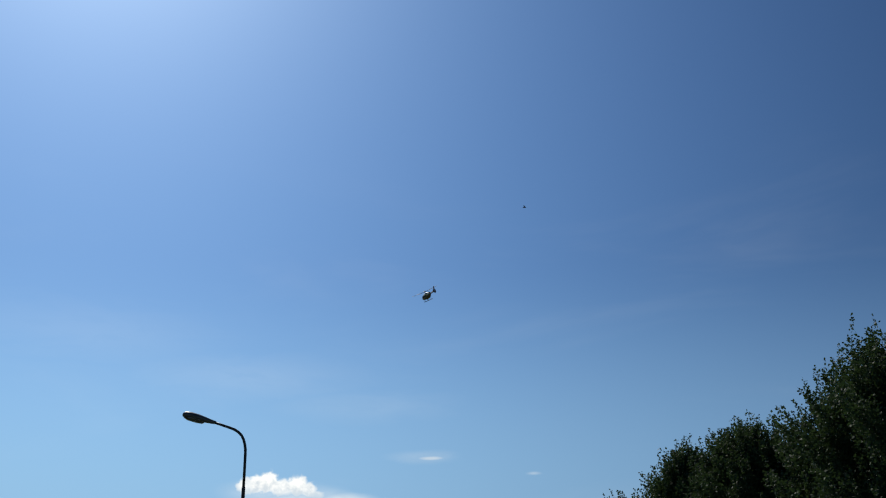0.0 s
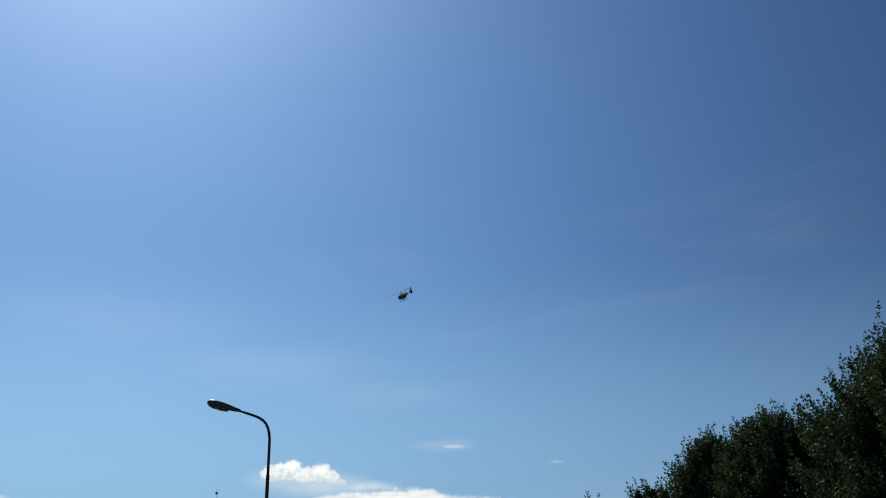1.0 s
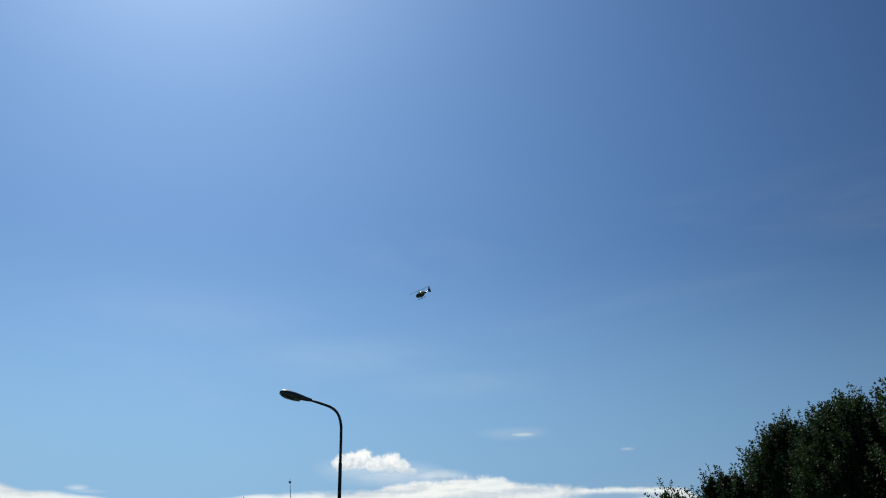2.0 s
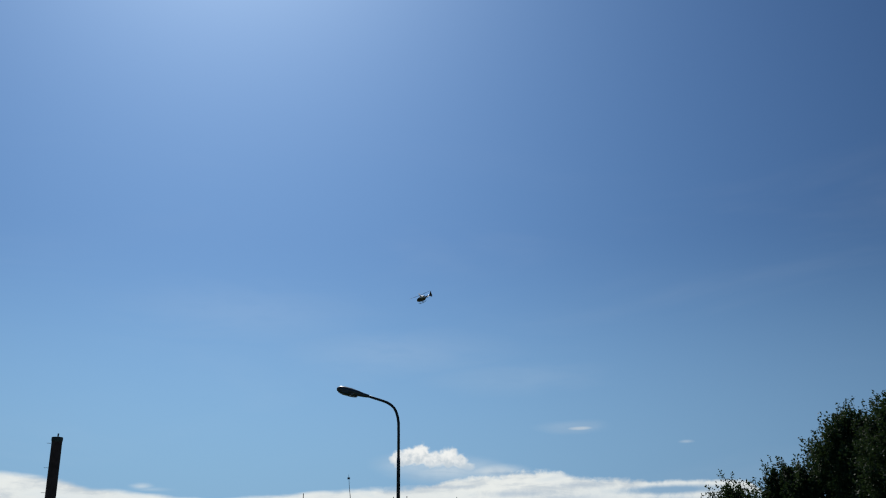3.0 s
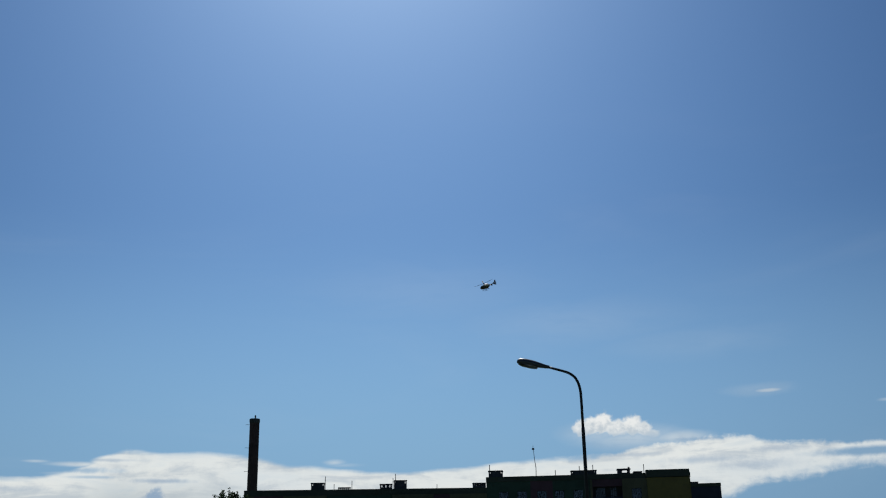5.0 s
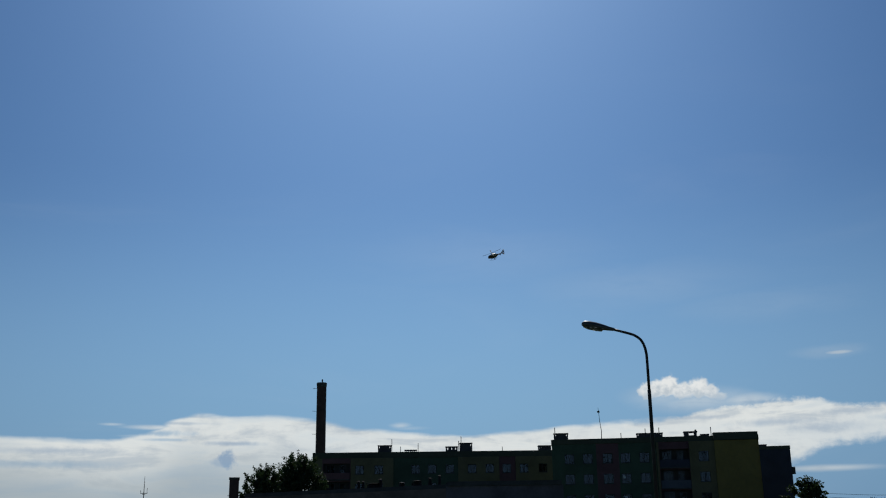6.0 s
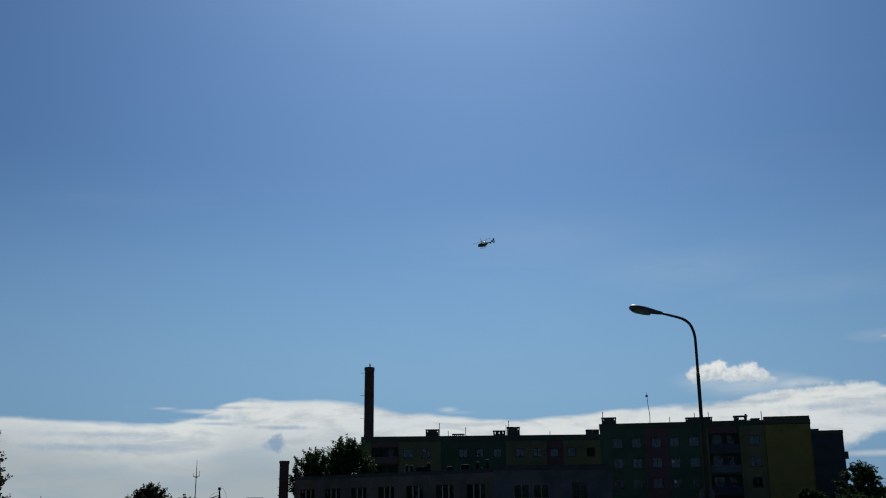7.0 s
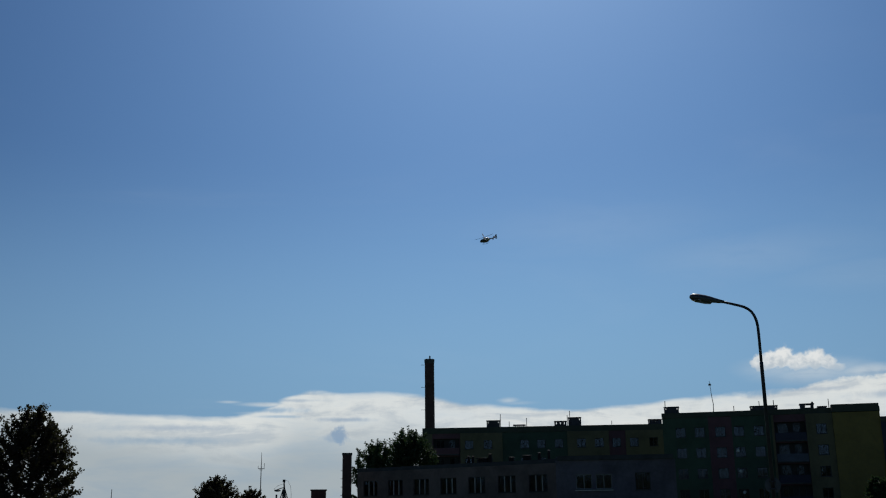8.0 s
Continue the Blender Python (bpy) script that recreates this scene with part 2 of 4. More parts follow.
def glass_material(name, tint, rough=0.02, gloss=0.4):
    m = bpy.data.materials.new(name)
    m.use_nodes = True
    n = Nodes(m.node_tree)
    at = n.add("ShaderNodeTexCoord").outputs["Object"]
    b = n.add("ShaderNodeBsdfPrincipled", Base_Color=(*tint, 1), IOR=1.5)
    n.put(b, "Transmission Weight", 1.0)
    n.put(b, "Roughness", n.smooth(n.noise(at, 3.0), 0.4, 0.8, rough, rough + 0.06))
    n.put(b, "Specular IOR Level", gloss)
    n.put(n.add("ShaderNodeOutputMaterial"), "Surface", b.outputs[0])
    return m


BAND = material("dark_green_roof_edge", (0.084, 0.090, 0.062), 0.9, 0.22, 3.0, 0.25)
GREEN = material("green_render", (0.072, 0.112, 0.074), 0.9, 0.22, 3.0, 0.25)
OLIVE = material("olive_render", (0.188, 0.162, 0.088), 0.9, 0.2, 3.0, 0.25)
YELLOW = material("yellow_render", (0.275, 0.203, 0.062), 0.9, 0.18, 3.0, 0.22)
RED = material("brick_red_render", (0.165, 0.082, 0.090), 0.9, 0.2, 3.0, 0.25)
NAVY = material("blue_grey_render", (0.056, 0.058, 0.085), 0.9, 0.2, 3.0, 0.25)
GREY = material("grey_render", (0.195, 0.145, 0.132), 0.9, 0.3, 3.0, 0.3)
DARK_GREY = material("dark_plaster", (0.150, 0.132, 0.165), 0.9, 0.3, 3.0, 0.3)
CONCRETE = material("concrete", (0.09, 0.088, 0.085), 0.9, 0.3, 8.0, 0.8, 0.3)
BITUMEN = material("roof_felt", (0.075, 0.074, 0.08), 0.85, 0.3, 12.0, 0.5)
BRICK = material("chimney_brick", (0.105, 0.058, 0.052), 0.9, 0.35, 9.0, 0.5, 0.4)
DULL_FRAME = material("weathered_window_frame", (0.065, 0.066, 0.07), 0.6, 0.15, 10.0, 0.8, 0.05)
TIMBER = material("dark_window_frame", (0.05, 0.048, 0.05), 0.7, 0.2, 10.0, 0.8, 0.1)
WEATHERED = material("greyed_white_paint", (0.3, 0.3, 0.31), 0.6, 0.25, 10.0, 0.8, 0.1)
# near-black, very rough steel for the small roof vents
DARK_STEEL = material("rough_dark_steel", (0.018, 0.017, 0.017), 0.95, 0.3, 12.0, 1.5, 0.1)
RAIL = material("painted_railing_panel", (0.11, 0.12, 0.15), 0.7, 0.2, 6.0, 0.8, 0.1)
WHITE = material("white_plastic", (0.6, 0.6, 0.6), 0.45, 0.06, 10.0, 0.8, 0.05)
SPECK_WHITE = material("white_speck_paint", (0.85, 0.85, 0.84), 0.35, 0.05, 10.0, 0.8, 0.02)
CURTAIN = material("net_curtain", (0.056, 0.06, 0.078), 0.95, 0.3, 5.0, 1.1, 0.2, vary=1.7)
# room shade put into a dark colour, for the cores behind the panes
ROOM_SHADE = material("painted_room_shade", (0.05, 0.045, 0.04), 0.9, 0.3, 2.0, 0.4)
ZINC = material("galvanised_steel", (0.22, 0.225, 0.23), 0.5, 0.2, 14.0, 1.2, 0.1, 0.7)
POLE = material("dark_painted_steel", (0.045, 0.047, 0.05), 0.5, 0.3, 20.0, 1.5, 0.1, 0.3)
HEAD = material("lamp_housing", (0.11, 0.115, 0.12), 0.4, 0.15, 12.0, 2.0, 0.05, 0.4)
LENS = glass_material("lamp_glass", (0.75, 0.78, 0.78), 0.15)
PANE = glass_material("window_glass", (0.5, 0.53, 0.56), 0.05, 0.1)
BARK = material("bark", (0.05, 0.04, 0.03), 0.95, 0.4, 12.0, 1.0, 0.6)
LEAF = leaf_material("leaves", (0.03, 0.053, 0.03), (0.07, 0.112, 0.05), 0.27)
LEAF_DARK = leaf_material("dark_leaves", (0.045, 0.031, 0.025), (0.105, 0.068, 0.05), 0.25)
NEEDLE = leaf_material("needles", (0.012, 0.022, 0.012), (0.03, 0.045, 0.022), 0.05)
GRASS = material("grass", (0.045, 0.075, 0.02), 0.95, 0.4, 14.0, 0.15, 0.5)
ASPHALT = material("asphalt", (0.05, 0.05, 0.052), 0.9, 0.25, 40.0, 0.4, 0.3)
TILES = material("roof_tiles", (0.13, 0.055, 0.02), 0.97, 0.3, 6.0, 0.5, 0.3)
OCHRE = material("ochre_plaster", (0.38, 0.20, 0.08), 0.9, 0.2, 3.0, 0.3)
AMBER = material("dark_aircraft_paint", (0.11, 0.08, 0.066), 0.3, 0.08, 5.0, 0.6, 0.02)
CRIMSON = material("dark_red_aircraft_paint", (0.09, 0.03, 0.025), 0.3, 0.08, 5.0, 0.6, 0.02)
PALE = material("grey_aircraft_paint", (0.72, 0.71, 0.70), 0.4, 0.05, 5.0, 0.6, 0.02)
BLACK = material("dark_grey_composite", (0.03, 0.03, 0.032), 0.7, 0.2, 5.0, 0.6, 0.05)
CANOPY = material("tinted_canopy", (0.02, 0.024, 0.028), 0.06, 0.1, 3.0, 0.5, 0.0)
FEATHER = material("dark_feathers", (0.03, 0.028, 0.026), 0.8, 0.3, 30.0, 6.0, 0.1)

# ---- mesh helpers ----


def part(name, bm, mat, parent=None, label="", smooth=False):
    me = bpy.data.meshes.new(name)
    bmesh.ops.recalc_face_normals(bm, faces=bm.faces)
    bm.to_mesh(me)
    bm.free()
    for p in me.polygons:
        p.use_smooth = smooth
    me.materials.append(mat)
    ob = new(name, me)
    ob.parent = parent
    if label:
        tagged(ob, label)
    return ob


def share(name, me, parent, m):
    ob = new(name, me)
    ob.parent, ob.matrix_basis = parent, m
    return ob


def thing(name, label, category, m, group="", kind=""):
    ob = new(name)
    ob.matrix_basis = m
    return tagged(ob, label, category, group, kind)


def box(bm, x0, x1, y0, y1, z0, z1, bevel=0.0):
    v = [bm.verts.new((x, y, z)) for x in (x0, x1) for y in (y0, y1) for z in (z0, z1)]
    fs = [bm.faces.new([v[i] for i in q]) for q in ((0, 1, 3, 2), (4, 6, 7, 5), (0, 4, 5, 1), (2, 3, 7, 6), (0, 2, 6, 4), (1, 5, 7, 3))]
    if bevel:
        es = {e for f in fs for e in f.edges}
        bmesh.ops.bevel(bm, geom=list(es), offset=bevel, segments=2, affect="EDGES", profile=0.6)
    return bm


def boxes(*rows, bevel=0.0):
    bm = bmesh.new()
    for r in rows:
        box(bm, *r, bevel=bevel)
    return bm


def tube(bm, pts, radii, sides=10, cap=True):
    """A round bar through points, with a radius at each."""
    rings, pts = [], [Vector(p) for p in pts]
    ref = None
    for i, p in enumerate(pts):
        d = (pts[min(i + 1, len(pts) - 1)] - pts[max(i - 1, 0)]).normalized()
        u = d.orthogonal().normalized() if ref is None else (ref - d * ref.dot(d)).normalized()
        ref = u
        w = d.cross(u)
        rings.append([bm.verts.new(p + (u * math.cos(a) + w * math.sin(a)) * radii[i]) for a in (k * 2 * math.pi / sides for k in range(sides))])
    for a, b in zip(rings, rings[1:]):
        for k in range(sides):
            bm.faces.new((a[k], a[(k + 1) % sides], b[(k + 1) % sides], b[k]))
    if cap:
        bm.faces.new(rings[0][::-1])
        bm.faces.new(rings[-1])
    return bm


def loft(bm, rings):
    """Skin through rings of places, closed at both ends."""
    vs = [[bm.verts.new(p) for p in r] for r in rings]
    k = len(vs[0])
    for a, b in zip(vs, vs[1:]):
        for i in range(k):
            bm.faces.new((a[i], a[(i + 1) % k], b[(i + 1) % k], b[i]))
    bm.faces.new(vs[0][::-1])
    bm.faces.new(vs[-1])
    return bm


# ---- ground ----


def make_ground():
    bm = bmesh.new()
    rnd = random.Random(4)
    rings = [0, 6, 15, 30, 60, 100, 160, 260, 450, 900, 1800, 4200]
    last = None
    for r in rings[1:]:
        ring = [bm.verts.new((r * math.cos(a), r * math.sin(a), rnd.uniform(-0.05, 0.03) if 10 < r < 800 else 0.0)) for a in (k * math.pi / 24 for k in range(48))]
        if last is None:
            bm.faces.new(ring)
        else:
            for k in range(48):
                bm.faces.new((last[k], last[(k + 1) % 48], ring[(k + 1) % 48], ring[k]))
        last = ring
    tagged(part("ground", bm, GRASS, smooth=True), "mown green grass ground reaching the horizon", "ground", kind="structure")
    bm = boxes((-60, 90, 22, 28.5, -0.12, 0.06))
    tagged(part("road", bm, ASPHALT), "grey asphalt street beside the lamp", "road", kind="structure")


make_ground()

# ---- block of flats ----
STOREY = 2.78


def frame_mesh(w, h, bars, mat):
    t = 0.07
    rows = [(-w / 2, w / 2, 0, 0.07, 0, t), (-w / 2, w / 2, 0, 0.07, h - t, h), (-w / 2, -w / 2 + t, 0.002, 0.068, t, h - t), (w / 2 - t, w / 2, 0.002, 0.068, t, h - t)]
    for b in bars:
        rows.append((b - t / 2, b + t / 2, 0.003, 0.066, t, h - t))
    bm = boxes(*rows)
    me = bpy.data.meshes.new("window")
    bmesh.ops.recalc_face_normals(bm, faces=bm.faces)
    bm.to_mesh(me)
    bm.free()
    me.materials.append(mat)
    return me


def slab_mesh(name, mat, *row):
    bm = boxes(row)
    me = bpy.data.meshes.new(name)
    bmesh.ops.recalc_face_normals(bm, faces=bm.faces)
    bm.to_mesh(me)
    bm.free()
    me.materials.append(mat)
    return me


WINDOW_KINDS = {}


def window_kind(w, h, bars, mat):
    key = (w, h, bars, mat.name)
    if key not in WINDOW_KINDS:
        WINDOW_KINDS[key] = (
            frame_mesh(w, h, bars, mat),
            slab_mesh("pane", PANE, -w / 2 + 0.06, w / 2 - 0.06, 0.03, 0.04, 0.06, h - 0.06),
            slab_mesh("sill", CONCRETE, -w / 2 - 0.06, w / 2 + 0.06, -0.2, 0.0, -0.06, -0.004),
            slab_mesh("curtain", CURTAIN, -w / 2 + 0.02, w / 2 - 0.02, 0.12, 0.135, 0.02, h - 0.02),
        )
    return WINDOW_KINDS[key]


def put_window(parent, x, y, z, w, h, bars=(), curtain=True, mat=None):
    fr, pane, sill, cur = window_kind(w, h, tuple(bars), mat or WHITE)
    win = share("window", fr, parent, pose(x, y + 0.12, z))
    p = share("pane", pane, win, Matrix())
    p.visible_shadow = False
    share("sill", sill, win, Matrix())
    if curtain:
        share("curtain", cur, win, Matrix())
    return win


def facade(parent, name, mat, x0, x1, z0, z1, y, holes, label="", depth=0.28):
    """One coloured stretch of wall with real openings and reveals. holes: centre x, sill z, width, height."""
    bm = bmesh.new()
    xs = sorted({x0, x1, *(round(h[0] - h[2] / 2, 4) for h in holes), *(round(h[0] + h[2] / 2, 4) for h in holes)})
    zs = sorted({z0, z1, *(round(h[1], 4) for h in holes), *(round(h[1] + h[3], 4) for h in holes)})
    grid = {}

    def v(a, b, c):
        k = (round(a, 3), round(b, 3), round(c, 3))
        if k not in grid:
            grid[k] = bm.verts.new(k)
        return grid[k]

    for a, b in zip(xs, xs[1:]):
        for c, d in zip(zs, zs[1:]):
            mx, mz = (a + b) / 2, (c + d) / 2
            if any(abs(mx - h[0]) < h[2] / 2 and h[1] < mz < h[1] + h[3] for h in holes):
                continue
            bm.faces.new((v(a, y, c), v(b, y, c), v(b, y, d), v(a, y, d)))
    for cx, cz, w, h in holes:
        a, b, c, d = cx - w / 2, cx + w / 2, cz, cz + h
        ring = ((a, c), (b, c), (b, d), (a, d))
        for i in range(4):
            (p, q), (r, s) = ring[i], ring[(i + 1) % 4]
            bm.faces.new([v(*t) for t in ((p, y, q), (r, y, s), (r, y + depth, s), (p, y + depth, q))])
    ring = ((x0, z0), (x1, z0), (x1, z1), (x0, z1))
    for i in range(4):
        (p, q), (r, s) = ring[i], ring[(i + 1) % 4]
        bm.faces.new([v(*t) for t in ((p, y, q), (r, y, s), (r, y + depth, s), (p, y + depth, q))])
    me = bpy.data.meshes.new(name)
    bm.to_mesh(me)
    bm.free()
    me.materials.append(mat)
    ob = new(name, me)
    ob.parent = parent
    if label:
        tagged(ob, label)
    return ob


def roof_box(parent, x, y, w, d, z, h, mat=CONCRETE, vents=0):
    """A ventilation stack: with a row of small openings under its lid, or one at its end."""
    low, slot = (h * 0.5, 0.16) if vents else (h * 0.72, 0.14)
    rows = [(x - w / 2, x + w / 2, y, y + d, z, z + low)]
    if vents:
        cuts = [x - w / 2 + w * (k + 0.5) / vents for k in range(vents)]
    else:
        cuts = [x - w / 2 + 0.22] + ([x + w / 2 - 0.22] if w > 1.95 else [])
    edge = x - w / 2
    for c in cuts + [x + w / 2 + slot / 2]:
        rows.append((edge, c - slot / 2, y + 0.02, y + d - 0.02, z + low + 0.002, z + h))
        edge = c + slot / 2
    rows.append((x - w / 2 - 0.06, x + w / 2 + 0.06, y - 0.06, y + d + 0.06, z + h + 0.003, z + h + 0.12))
    return part("roof_vent", boxes(*rows), mat, parent, "dark concrete ventilation stack")


def pipe(parent, x, y, z, h, r=0.05):
    bm = tube(bmesh.new(), [(x, y, z), (x, y, z + h * 0.9), (x, y, z + h)], [r, r, r * 1.3], 8)
    return part("roof_pipe", bm, POLE, parent)


def flats(n_az, perp, x0, x1, depth, height, sections, boxes_, pipes, label, bands):
    """A block in its own frame: x along its front, y away from the viewer. sections: from, to, paint, wall's shift, window x's."""
    ob = thing("apartment_block", label, "apartment building", Matrix.Translation(bearing(n_az, perp)) @ pose(0, 0, 0, 0, 0, n_az), "blocks of flats")
    # solid block, coloured dark in place of the unlit rooms
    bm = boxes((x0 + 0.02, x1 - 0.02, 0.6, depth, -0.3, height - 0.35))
    part("core", bm, ROOM_SHADE, ob)
    bm = boxes((x0 + 0.01, x1 - 0.01, 0.29, depth + 0.05, height - 0.349, height - 0.02))
    part("roof", bm, BITUMEN, ob, "flat felt-covered roof")
    for side, a, b in (("side_wall", x0 - 0.25, x0), ("side_wall", x1, x1 + 0.25)):
        part(side, boxes((a, b, 0.0, depth, -0.3, height - 0.03)), sections[0][2] if a < x0 else sections[-1][2], ob)
    part("back_wall", boxes((x0, x1, depth + 0.051, depth + 0.3, -0.3, height - 0.05)), GREEN, ob)
    rnd = random.Random(round(perp))
    for a, b, mat, shift, wins, loggia in sections:
        holes = []
        for k in range(5):
            z = height - 3.4 - k * STOREY
            for w in wins:
                if z > -0.5 or loggia:
                    holes.append((w, max(z, 0.4) if loggia else z, 1.35, 1.35)) if not loggia else None
            if loggia and z - 0.9 > -0.3:
                holes.append(((a + b) / 2, z - 0.75, b - a - 0.3, 2.45))
        holes = [h for h in holes if h[1] > -0.2]
        facade(ob, "wall", mat, a, b, -0.3, height - bands, shift, holes)
        for h in holes:
            if loggia:
                m = (a + b) / 2
                balcony = part("loggia", boxes((a + 0.16, b - 0.16, shift - 0.35, 0.58, h[1] - 0.16, h[1] - 0.002)), CONCRETE, ob)
                part("parapet", boxes((a + 0.16, b - 0.16, shift - 0.34, shift - 0.27, h[1], h[1] + 1.0)), mat if loggia == 1 else RAIL if abs(h[1] - 7.33) < 1.0 else NAVY, balcony)
                put_window(ob, m - (b - a) * 0.22, 0.45, h[1] + 0.95, 1.35, 1.35, (0.0,), rnd.random() < 0.6, DULL_FRAME)
                put_window(ob, m + (b - a) * 0.2, 0.45, h[1] + 0.05, 0.9, 2.2, (), rnd.random() < 0.4, DULL_FRAME)
            else:
                put_window(ob, h[0], shift, h[1], h[2], h[3], (0.0,), rnd.random() < (0.75 if mat is GREEN else 0.0 if mat is RED else 0.2), DULL_FRAME)
    part("roof_band", boxes((x0 - 0.3, x1 + 0.3, -0.1, 0.285, height - bands + 0.004, height)), BAND, ob, "dark green roof-edge band")
    for bx, w, h, v in boxes_:
        roof_box(ob, bx, 2.0, w, 1.4, height - 0.03, h, CONCRETE, v)
    for px, h in pipes:
        pipe(ob, px, 1.6, height - 0.05, h)
    return ob


def make_flats():
    flats(-5.3, 160.5, -17.75, 21.4, 11.0, 14.25,
          [(-17.75, -16.5, OLIVE, 0.0, (), 0), (-16.5, -12.0, RED, 0.0, (), 1), (-12.0, -5.3, OLIVE, -0.25, (-10.6, -7.6), 0),
           (-5.3, 4.9, GREEN, 0.0, (-1.8, 0.8, 3.6), 0), (4.9, 11.4, OLIVE, -0.25, (7.1, 9.9), 0), (11.4, 14.0, RED, 0.0, (12.6,), 0),
           (14.0, 21.4, OLIVE, -0.25, (15.3, 18.3), 0)],
          [(-6.8, 2.1, 1.15, 0), (-2.6, 1.9, 0.4, 6), (4.0, 1.9, 0.85, 3), (6.3, 2.0, 1.4, 0), (19.0, 2.0, 0.85, 5)],
          [(-5.6, 2.2), (-4.2, 1.0), (-1.4, 1.5), (5.1, 1.8), (5.5, 2.5), (12.1, 0.8), (20.2, 1.8)],
          "long five-storey apartment block, green, olive and red render, in shade", 0.9)
    right = flats(-15.2, 143.4, -6.9, 20.8, 11.0, 14.25,
                  [(-6.9, -1.0, GREEN, 0.0, (-4.75, -2.2), 0), (-1.0, 2.1, RED, 0.0, (0.55,), 0), (2.1, 7.5, GREEN, 0.0, (3.0, 5.6), 0),
                   (7.5, 11.8, RED, 0.0, (), 2), (11.8, 15.1, OLIVE, -0.3, (13.6,), 0), (15.1, 20.8, YELLOW, -0.5, (), 0)],
                  [(-5.9, 2.0, 1.0, 0), (6.6, 3.6, 0.7, 0), (14.2, 1.1, 0.35, 0)],
                  [(-6.7, 1.9), (2.6, 0.9), (6.0, 1.4), (7.9, 1.5), (15.0, 1.4)],
                  "nearer apartment block end with green, red and plain yellow walls", 0.7)
    part("end_parapet", boxes((15.05, 20.95, -0.62, 0.6, 13.62, 14.62)), BAND, right, "raised dark green parapet over the yellow wall")
    bm = boxes((11.3, 13.2, 2.0, 3.4, 14.96, 15.12), (11.4, 12.0, 2.0, 3.4, 14.22, 14.958), (12.8, 13.1, 2.0, 3.4, 14.22, 14.958), (12.004, 12.796, 2.0, 3.4, 14.22, 14.55), (12.85, 13.1, 2.2, 2.6, 15.122, 15.34))
    part("vent_frame", bm, CONCRETE, right, "open-sided concrete vent housing")
    mast = tube(bmesh.new(), [(0.0, 3, 14.2), (0.05, 3, 15.6), (-0.12, 3, 17.0), (-0.22, 3, 18.4), (-0.26, 3, 18.9)], [0.06, 0.05, 0.04, 0.03, 0.02], 6)
    box(mast, -0.42, -0.06, 2.9, 3.1, 18.2, 18.45)
    part("aerial_mast", mast, POLE, right, "thin crooked aerial mast").matrix_basis = pose(-0.15, 0, 0)
    for x in (7.42, 11.82):
        part("pilaster", boxes((x - 0.14, x + 0.14, -0.42, -0.303, -0.3, 13.5)), OLIVE, right, "narrow olive strip beside the loggias")
    # white dishes added to stand in for bright glints beside the windows
    for x, z in ((2.65, 8.9), (2.8, 6.2), (3.05, 3.4)):
        bm = loft(bmesh.new(), [[Vector((x + 0.19 * r * math.cos(a), -0.32 - 0.07 * r * r - 0.05 * r * math.sin(a), z + 0.21 * r * math.sin(a))) for a in (k * math.pi / 8 for k in range(16))] for r in (1.0, 0.66, 0.25)])
        dish = part("speck_dish", bm, SPECK_WHITE, right, "small white dish added to stand in for a bright glint")
        part("bracket", tube(bmesh.new(), [(x, -0.3, z - 0.05), (x, 0.0, z - 0.25)], [0.025, 0.025], 6), ZINC, dish)
    far = flats(-20.0, 166.0, 3.0, 14.65, 10.0, 14.25, [(3.0, 14.65, NAVY, 0.0, (5.0, 7.0), 0)], [(11.0, 1.2, 0.35, 0)], [],
                "set-back apartment block with dark blue-grey blank end", 0.5)
    part("bracket", boxes((14.91, 15.4, 0.2, 0.9, 9.9, 11.0)), CONCRETE, far)


make_flats()

# ---- low building before the flats ----


